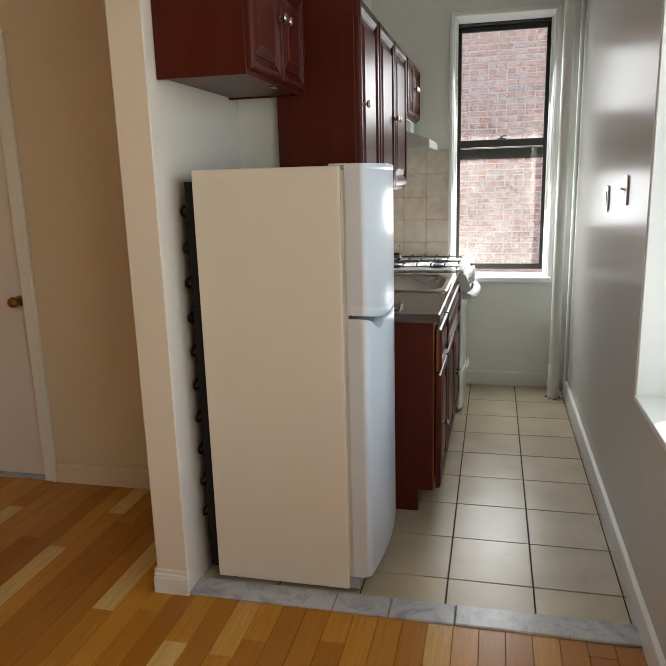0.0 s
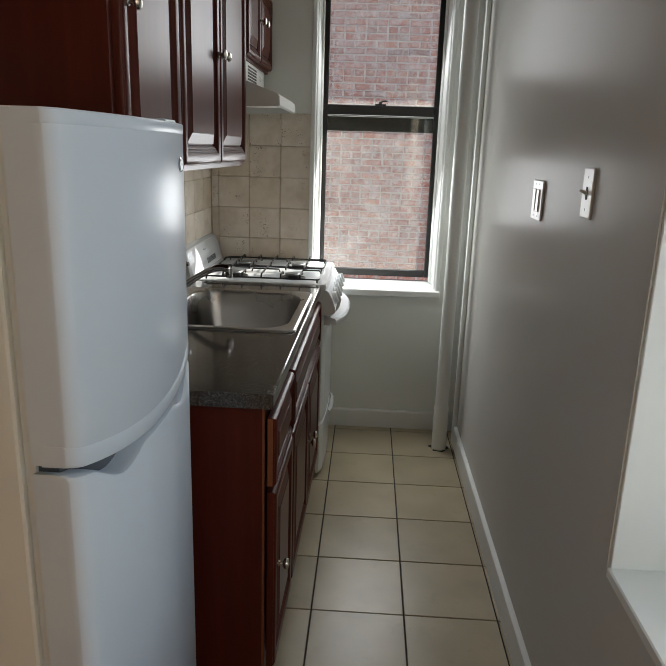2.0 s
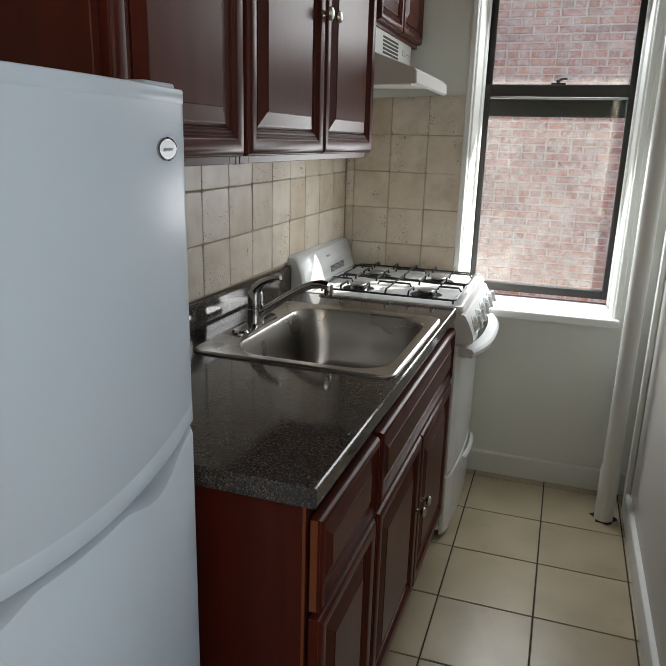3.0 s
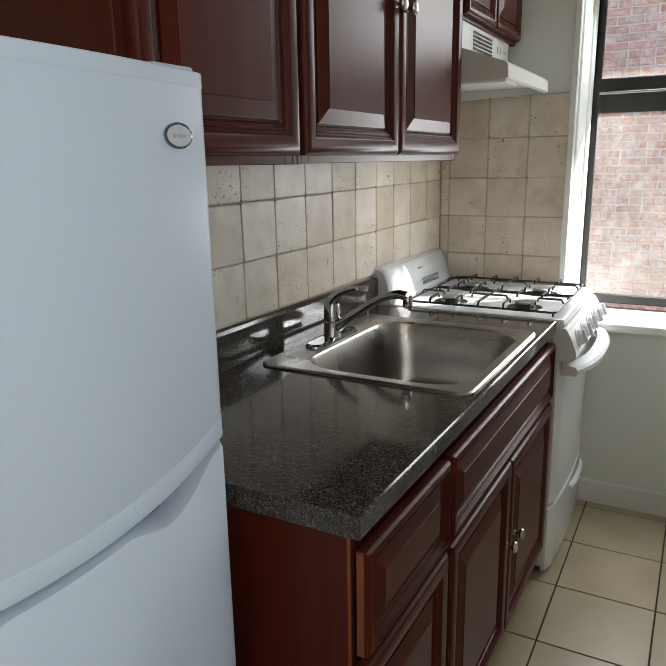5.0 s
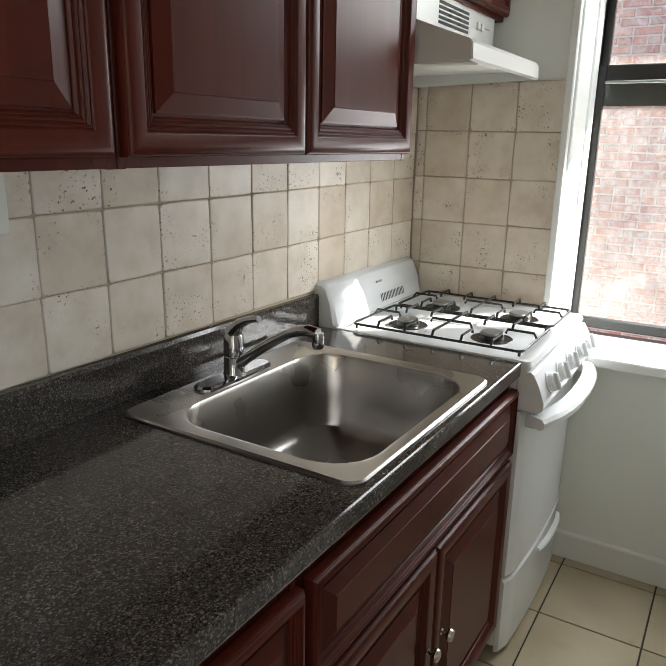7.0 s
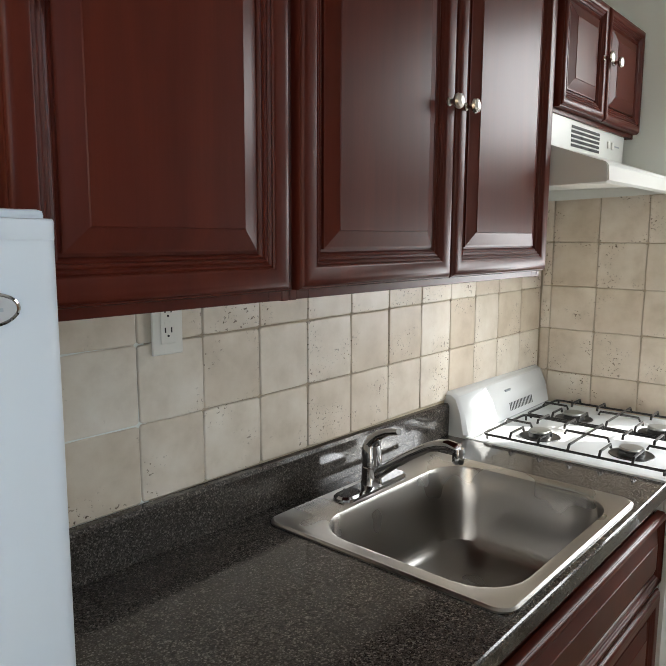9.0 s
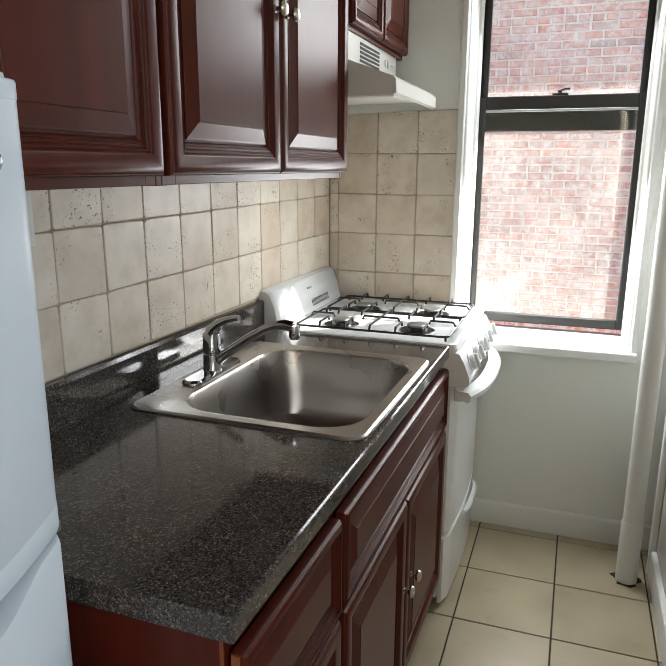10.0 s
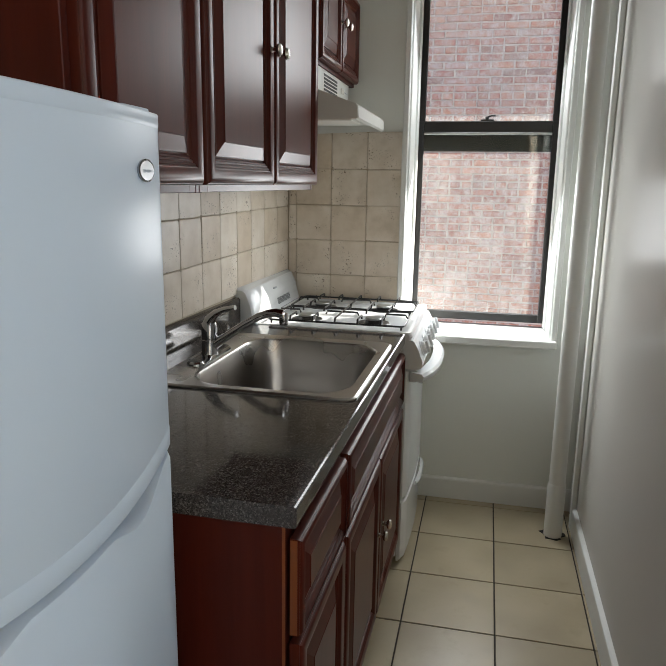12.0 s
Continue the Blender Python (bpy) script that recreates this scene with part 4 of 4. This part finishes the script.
def grate(y0, y1):
    """A wire grate over two burners: rim, cross wires that dip, raised fingers."""
    x0, x1, r = -0.895, -0.380, 0.0040
    bm = bmesh.new()
    rim = [(x, y, z - 0.016) for x, y, z in round_rect(x0, x1, y0, y1, 0.018, GRATE_Z, 3)]
    tube(rim + [rim[0], rim[1]], r, 6, bm)
    for k in range(1, 6):
        x = x0 + (x1 - x0) * k / 6
        h = 0.5 * (y1 - y0)
        if k == 3:
            tube([(x, y0, GRATE_Z - 0.016), (x, y0 + 0.012, GRATE_Z), (x, y1 - 0.012, GRATE_Z), (x, y1, GRATE_Z - 0.016)], r, 6, bm)
        else:
            for ya, s in ((y0, 1), (y1, -1)):
                tube([(x, ya, GRATE_Z - 0.016), (x, ya + s * 0.010, GRATE_Z), (x, ya + s * h * 0.62, GRATE_Z), (x, ya + s * h * 0.66, GRATE_Z - 0.012)], r, 6, bm)
    ym = (y0 + y1) / 2
    for xa, s in ((x0, 1), (x1, -1)):
        tube([(xa, ym, GRATE_Z - 0.016), (xa + s * 0.010, ym, GRATE_Z), (xa + s * 0.085, ym, GRATE_Z), (xa + s * 0.09, ym, GRATE_Z - 0.012)], r, 6, bm)
        tube([((x0 + x1) / 2, ym, GRATE_Z), ((x0 + x1) / 2 + s * 0.06, ym, GRATE_Z), ((x0 + x1) / 2 + s * 0.065, ym, GRATE_Z - 0.012)], r, 6, bm)
    for x in (x0 + 0.01, x1 - 0.01):
        for y in (y0 + 0.01, y1 - 0.01):
            tube([(x, y, GRATE_Z - 0.016), (x, y, 0.9185)], r, 6, bm)
    part("grate", bm, GRATE, stove, "black wire pan grate")


grate(GY0 + 0.030, 0.357)
grate(0.375, GY1 - 0.030)
for x in (-0.785, -0.515):
    for y in (0.228, 0.506):
        b = part("burner", lathe([(0.062, 0), (0.060, 0.002), (0.050, -0.0005), (0.036, 0.001), (0.034, 0.012), (0.030, 0.014)], (x, y, 0.9105), "z", 24), GRATE, stove, "dark burner well", True)
        part("burner_cap", lathe([(0.034, 0), (0.035, 0.004), (0.031, 0.008), (0.012, 0.009)], (x, y, 0.9245), "z", 24), ALU, b, "grey metal burner cap", True)
# slanted control panel with five knobs
cp = [(GX, 0.892), (-0.342, 0.892), (-0.336, 0.887), (-0.320, 0.858), (-0.304, 0.815), (-0.303, 0.800), (-0.308, 0.790), (-0.320, 0.785), (GX, 0.785)]
part("control_panel", extrude_y(cp, GY0, GY1), ENAMEL, stove)
nx, nz = 0.914, 0.404
for y in (0.125, 0.238, 0.355, 0.472, 0.588):
    bm = lathe([(0.030, 0), (0.030, 0.003), (0.0265, 0.005), (0.0245, 0.016), (0.021, 0.019)], (0, 0, 0), "x", 20)
    box(0.010, 0.030, -0.0055, 0.0055, -0.024, 0.024, 0.003, bm)
    bmesh.ops.transform(bm, matrix=pose(-0.3155, y, 0.845) @ pose(0, 0, 0, 0, -20.5, 0), verts=bm.verts[:])
    k = part("knob", bm, ENAMEL, stove, "white control knob")
# bowed oven door, vent slots, handle and drawer


def bowed(name, z0, z1, x0, bow, material):
    n, rings = 16, []
    for i in range(n + 1):
        y = GY0 + 0.003 + (GY1 - GY0 - 0.006) * i / n
        u = 2 * i / n - 1
        x = x0 + bow * (1 - u * u) - (0.010 if i in (0, n) else 0.0)
        rings.append([(GX + 0.002, y, z0), (x - 0.006, y, z0), (x, y, z0 + 0.006), (x, y, z1 - 0.006), (x - 0.006, y, z1), (GX + 0.002, y, z1)])
    return part(name, loops(rings), material, stove, "", True)


od = bowed("oven_door", 0.268, 0.778, -0.350, 0.014, ENAMEL)
bowed("broiler_drawer", 0.014, 0.258, -0.350, 0.014, ENAMEL)
n, rings = 22, []
for i in range(n + 1):
    u = 2 * i / n - 1
    y = (GY0 + GY1) / 2 + u * (GY1 - GY0) / 2 * 0.985
    x = -0.302 + 0.050 * (1 - abs(u) ** 2.6)
    rings.append([(x - 0.040, y, 0.748), (x - 0.006, y, 0.736), (x + 0.003, y, 0.742), (x + 0.005, y, 0.758), (x - 0.003, y, 0.768), (x - 0.040, y, 0.772)])
part("handle", loops(rings), ENAMEL, od, "white bowed oven handle", True)
for y in (GY0 + 0.02, GY1 - 0.045):
    part("handle_bracket", box(-0.352, -0.322, y, y + 0.025, 0.730, 0.778, 0.004), ENAMEL, od)
for i in range(5):
    y = 0.20 + 0.07 * i
    part("vent_slot", box(-0.340, -0.3165, y, y + 0.055, 0.7775, 0.7795), SLOT, od)
n, rings = 14, []
for i in range(n + 1):
    u = 2 * i / n - 1
    y, x = 0.44 + u * 0.13, -0.331 + 0.012 * (1 - abs(u) ** 3)
    rings.append([(x - 0.012, y, 0.214), (x, y, 0.212), (x + 0.004, y, 0.220), (x, y, 0.228), (x - 0.012, y, 0.230)])
part("drawer_pull", loops(rings), ENAMEL, stove, "", True)
for x in (-0.95, -0.42):
    for y in (GY0 + 0.04, GY1 - 0.04):
        part("foot", lathe([(0.016, 0), (0.016, 0.02), (0.008, 0.022), (0.008, 0.032)], (x, y, 0), "z", 10), RUBBER, stove)

# ---- range hood ----
hood = thing("range_hood", "white enamel under-cabinet range hood over the stove", "range hood")
HY0, HY1 = 0.022, 0.615
part("shell", loops([[(x, y, z) for x, z in ((LEFT + 0.002, 1.642), (LEFT + 0.002, 1.8405), (-0.712, 1.8405), (-0.712, 1.758), (-0.585, 1.712), (-0.566, 1.706), (-0.558, 1.696), (-0.556, 1.660), (-0.566, 1.655), (-0.575, 1.666), (-0.60, 1.680), (-0.98, 1.680), (-1.0, 1.642))] for y in (HY0 + 0.004, HY1 - 0.004)]), HOOD_WHITE, hood)
for ya, yb in ((HY0, HY0 + 0.004), (HY1 - 0.004, HY1)):
    part("side_panel", extrude_y([(LEFT + 0.002, 1.640), (LEFT + 0.002, 1.8405), (-0.715, 1.8405), (-0.715, 1.757), (-0.586, 1.711), (-0.566, 1.704), (-0.560, 1.694), (-0.560, 1.657)], ya, yb), HOOD_WHITE, hood)
for row in range(5):
    for col in range(3):
        y = 0.165 + col * 0.070
        z = 1.768 + row * 0.0125
        part("vent_slot", box(-0.716, -0.7105, y, y + 0.080, z, z + 0.0075), SLOT, hood)
for y in (0.455, 0.490):
    part("switch", box(-0.713, -0.707, y, y + 0.016, 1.79, 1.812, 0.002), PLATE_WHITE, hood)
part("marking", box(-0.7135, -0.7115, 0.525, 0.570, 1.800, 1.804), GREY_PLASTIC, hood)
part("light_lens", box(-0.80, -0.62, 0.24, 0.40, 1.668, 1.679, 0.004), PLATE_WHITE, hood)


# ---- fixtures ----
pipe = thing("riser_pipe", "white painted steam riser pipe rising through the floor", "pipe")
part("tube", lathe([(0.033, 0.0), (0.033, TOP - 0.002)], (0.243, 0.425, 0.001), "z", 24), TRIM, pipe, "", True)
part("sleeve", lathe([(0.037, 0.0), (0.037, 0.225), (0.0335, 0.235)], (0.243, 0.425, 0.002), "z", 24), TRIM, pipe, "", True)
hole = [(0.243 + (0.046 + 0.010 * math.sin(2.3 * k) + 0.008 * math.cos(5.1 * k)) * math.cos(k * math.pi / 7), 0.425 + (0.046 + 0.009 * math.sin(3.1 * k)) * math.sin(k * math.pi / 7)) for k in range(14)]
part("floor_hole", loops([[(x, y, z) for x, y in hole] for z in (0.0006, 0.0026)]), SLOT, pipe, "dark ragged hole in the tile")
structure("trim_corner", box(RIGHT - 0.022, RIGHT + 0.0, 0.475, 0.515, 0.0, TOP - 0.001, 0.006, seg=2), TRIM, "white painted vertical corner strip")

sw = thing("light_switch", "ivory double rocker light switch plate on the painted wall", "light switch")
part("plate", box(RIGHT - 0.007, RIGHT - 0.0005, -0.826, -0.705, 1.304, 1.422, 0.003, seg=2), PLATE_WHITE, sw)
for y in (-0.800, -0.758):
    part("rocker", box(RIGHT - 0.011, RIGHT - 0.0065, y, y + 0.030, 1.330, 1.396, 0.002), PLATE_WHITE, sw)
    for z in (1.316, 1.410):
        part("screw", lathe([(0.003, 0), (0.003, -0.001)], (RIGHT - 0.0068, y + 0.015, z), "x", 8), ALU, sw)
sw = thing("toggle_switch", "ivory single toggle switch plate near the window recess", "light switch")
part("plate", box(RIGHT - 0.007, RIGHT - 0.0005, -1.280, -1.206, 1.353, 1.469, 0.003, seg=2), PLATE_WHITE, sw)
part("toggle", tube([(RIGHT - 0.006, -1.243, 1.411), (RIGHT - 0.024, -1.243, 1.418)], [0.005, 0.0035], 8), PLATE_WHITE, sw)
part("toggle_slot", box(RIGHT - 0.0078, RIGHT - 0.0068, -1.249, -1.237, 1.396, 1.426), SLOT, sw)
for z in (1.374, 1.448):
    part("screw", lathe([(0.003, 0), (0.003, -0.001)], (RIGHT - 0.0068, -1.243, z), "x", 8), ALU, sw)

outlet = thing("wall_outlet", "white double wall outlet set in the travertine under the cabinet", "outlet")
part("plate", box(LEFT + 0.0075, LEFT + 0.013, -1.003, -0.933, 1.294, 1.408, 0.002), PLATE_WHITE, outlet)
part("insert", box(LEFT + 0.0125, LEFT + 0.0145, -0.985, -0.951, 1.315, 1.389, 0.001), PLATE_WHITE, outlet)
for z in (1.336, 1.374):
    for y in (-0.976, -0.962):
        part("socket_slot", box(LEFT + 0.0142, LEFT + 0.0149, y, y + 0.003, z, z + 0.010), SLOT, outlet)
    part("earth_hole", lathe([(0.0025, 0), (0.0025, 0.001)], (LEFT + 0.0142, -0.968, z - 0.006), "x", 8), SLOT, outlet)
for y, m in ((-0.977, RUBBER), (-0.964, GREY_PLASTIC)):
    part("test_button", box(LEFT + 0.0142, LEFT + 0.0155, y, y + 0.008, 1.352, 1.358), PLATE_WHITE, outlet)


# ---- pieces: tiles, strips, bricks ----
def block(w, d, h, b):
    """One bevelled piece, w x d on the face, h thick, its face upward at z = 0."""
    me = bpy.data.meshes.new("piece")
    rings = [[(-w / 2, -d / 2, -h), (w / 2, -d / 2, -h), (w / 2, d / 2, -h), (-w / 2, d / 2, -h)], [(-w / 2, -d / 2, -b), (w / 2, -d / 2, -b), (w / 2, d / 2, -b), (-w / 2, d / 2, -b)],
             [(-w / 2 + b, -d / 2 + b, 0), (w / 2 - b, -d / 2 + b, 0), (w / 2 - b, d / 2 - b, 0), (-w / 2 + b, d / 2 - b, 0)]]
    bm = loops(rings, False)
    bm.to_mesh(me)
    bm.free()
    return me


pieces = {}


def piece(name, w, d, h, b, material, m, parent):
    key = (name, round(w, 3), round(d, 3))
    if key not in pieces:
        pieces[key] = block(w, d, h, b)
        pieces[key].materials.append(material)
    ob = new(name, pieces[key])
    ob.parent = parent
    ob.matrix_basis = m
    return ob


rnd = random.Random(7)


def tumbled(w, d, m, parent):
    """One tumbled stone tile: worn, slightly ragged outline and chipped corners."""
    out = []
    for (xa, ya), (xb, yb) in (((-1, -1), (1, -1)), ((1, -1), (1, 1)), ((1, 1), (-1, 1)), ((-1, 1), (-1, -1))):
        for u in (0.03, 0.34, 0.66, 0.97):
            c = rnd.uniform(0.0, 0.0010) + (0.0012 if u in (0.03, 0.97) and rnd.random() < 0.35 else 0.0)
            out.append(((xa + (xb - xa) * u) * (w / 2 - c), (ya + (yb - ya) * u) * (d / 2 - c)))
    rings = [[(x, y, -0.008) for x, y in out], [(x, y, -0.0022) for x, y in out], [(x * (1 - 0.0022 / w), y * (1 - 0.0022 / d), -0.0006) for x, y in out], [(x * (1 - 0.0052 / w), y * (1 - 0.0052 / d), 0) for x, y in out]]
    me = bpy.data.meshes.new("tile")
    bm = loops(rings, False)
    bm.to_mesh(me)
    bm.free()
    me.materials.append(TRAVERTINE)
    ob = new("tile", me)
    ob.parent = parent
    ob.matrix_basis = m
    return ob


floor = bpy.data.objects["floor"]
T, J = 0.31, 0.0055
xs = [-1.24, -0.93, -0.62, -0.31, 0.0, 0.31, RIGHT]
ysr = [END, 0.62, 0.31, 0.0, -0.31, -0.62, -0.93, -1.24, -1.55, -1.86, -2.026]
for xa, xb in zip(xs, xs[1:]):
    for ya, yb in zip(ysr[1:], ysr):
        if xb <= -0.93 + 1e-6 and ya > -1.35 + 0.1:
            continue
        w, d = xb - xa - J, yb - ya - J
        piece("tile", w, d, 0.008, 0.0012, FLOOR_TILE, pose((xa + xb) / 2, (ya + yb) / 2, rnd.uniform(-0.0004, 0.0004), rnd.uniform(-0.06, 0.06), rnd.uniform(-0.06, 0.06), 0), floor)

# backsplash, left wall and end wall
tile_left = tagged(part("backsplash_left", box(LEFT + 0.0002, LEFT + 0.0025, -1.344, END - 0.003, 1.012, UP_BOT + 0.21), GROUT), "tumbled travertine tile splashback behind the sink", kind="structure")
tile_left.matrix_basis = pose(LEFT, LEAN_Y, 0, 0, 0, -math.degrees(math.atan(LEAN))) @ pose(-LEFT, -LEAN_Y, 0)
yj = [-1.344, -1.186, -1.031, -0.881, -0.727, -0.576, -0.417, -0.259, -0.105, 0.050, 0.198, 0.352, 0.518, END - 0.009]
zj = [1.0165, 1.169, 1.321, 1.475, 1.63]
for i, (ya, yb) in enumerate(zip(yj, yj[1:])):
    for k, (za, zb) in enumerate(zip(zj, zj[1:])):
        if k >= 2 and za > UP_BOT and yb < 0.0:
            continue
        sl = 0.0095 * ((ya + yb) / 2 - LEAN_Y) + rnd.uniform(-0.0012, 0.0012)
        w, d = yb - ya - 0.0008, zb - za - 0.0008
        tumbled(w, d, pose(LEFT + 0.0078 + rnd.uniform(-0.0008, 0.0008), (ya + yb) / 2, (za + zb) / 2 + sl, rnd.uniform(0.1, 0.9), 0, 0) @ Matrix(((0, 0, 1, 0), (1, 0, 0, 0), (0, 1, 0, 0), (0, 0, 0, 1))), tile_left)
tile_end = tagged(part("backsplash_end", box(LEFT + 0.030, -0.482, END - 0.0025, END - 0.0002, 0.86, 1.660), GROUT), "tumbled travertine tile splashback beside the window", kind="structure")
xj = [-0.992, -0.956, -0.794, -0.634, -0.481]
zj = [0.86, 1.031, 1.188, 1.344, 1.501, 1.660]
for xa, xb in zip(xj, xj[1:]):
    for za, zb in zip(zj, zj[1:]):
        w, d = xb - xa - 0.0010, zb - za - 0.0010
        tumbled(w, d, pose((xa + xb) / 2, END - 0.0078 + rnd.uniform(-0.0008, 0.0008), (za + zb) / 2 + rnd.uniform(-0.0012, 0.0012), 0, rnd.uniform(-0.3, 0.3), 0) @ Matrix(((1, 0, 0, 0), (0, 0, -1, 0), (0, 1, 0, 0), (0, 0, 0, 1))), tile_end)

# oak strips along the way of the walk: single pieces near the threshold, the rest joined
wood = bpy.data.objects["floor_living_room"]
W = 0.0853
rest = bmesh.new()
lengths = (0.35, 0.55, 0.75, 0.95)
k = 0
x = RIGHT - 0.016
while x > -4.2:
    xa = max(x - W, -4.2)
    far = NEAR if xa > -1.45 else HALL_Y
    y = far - 0.001
    first = True
    while y > -6.6:
        ln = rnd.choice(lengths) * (rnd.uniform(0.2, 1) if first else 1)
        first = False
        ya = max(y - ln, -6.6)
        w, d = round(x - xa - 0.0012, 3), round(y - ya - 0.0012, 2)
        if y > -3.0 and x > -2.6 and k < 290 and d > 0.02:
            piece("plank", w, d, 0.006, 0.001, OAK, pose((x + xa) / 2, (y + ya) / 2, 0), wood)
            k += 1
        elif d > 0.02:
            cx, cy = (x + xa) / 2, (y + ya) / 2
            vs = [[rest.verts.new((cx + sx * (w / 2 - i), cy + sy * (d / 2 - i), z)) for sx, sy in ((-1, -1), (1, -1), (1, 1), (-1, 1))] for i, z in ((0, -0.006), (0, -0.001), (0.001, 0))]
            for a, b in zip(vs, vs[1:]):
                for i in range(4):
                    rest.faces.new((a[i], a[(i + 1) % 4], b[(i + 1) % 4], b[i]))
            rest.faces.new(vs[-1])
        y = ya
    x = xa
tagged(part("planks", rest, OAK, wood), kind="stuff")

# bricks of the near building, running bond with header courses
wall = next(o for o in brick_house.children if o.name.startswith("wall"))
rest = bmesh.new()
TURN = Matrix(((1, 0, 0, 0), (0, 0, -1, 0), (0, 1, 0, 0), (0, 0, 0, 1)))
C, L = 0.067, 0.213
n_single = 0
for row in range(-14, 66):
    z = 0.0 + row * C
    header = row % 6 == 3
    ln = L / 2 if header else L
    x = -2.4 - (0.5 * L if row % 2 else 0)
    while x < 2.0:
        xb = min(x + ln, 2.0)
        w, d = round(xb - x - rnd.choice((0.012, 0.016, 0.02)), 3), C - 0.014
        if w > 0.03:
            dz, dy, rr = rnd.uniform(-0.002, 0.002), rnd.uniform(-0.004, 0.003), rnd.uniform(-0.6, 0.6)
            cx, cz = (x + xb) / 2, z + C / 2 + dz
            if -1.0 < cx < 0.45 and 0.5 < z < 2.9 and n_single < 300:
                piece("brick", w, d, 0.03, 0.004, BRICK, pose(cx, BW + dy, cz, 0, rr, 0) @ TURN, wall)
                n_single += 1
            else:
                vs = [[rest.verts.new((cx + sx * (w / 2 - i), BW + dy + y, cz + sz * (d / 2 - i))) for sx, sz in ((-1, -1), (1, -1), (1, 1), (-1, 1))] for i, y in ((0, 0.03), (0, 0.004), (0.004, 0))]
                for a, b in zip(vs, vs[1:]):
                    for i in range(4):
                        rest.faces.new((a[i], a[(i + 1) % 4], b[(i + 1) % 4], b[i]))
                rest.faces.new(vs[-1])
        x += ln
tagged(part("bricks", rest, BRICK, wall), kind="stuff")
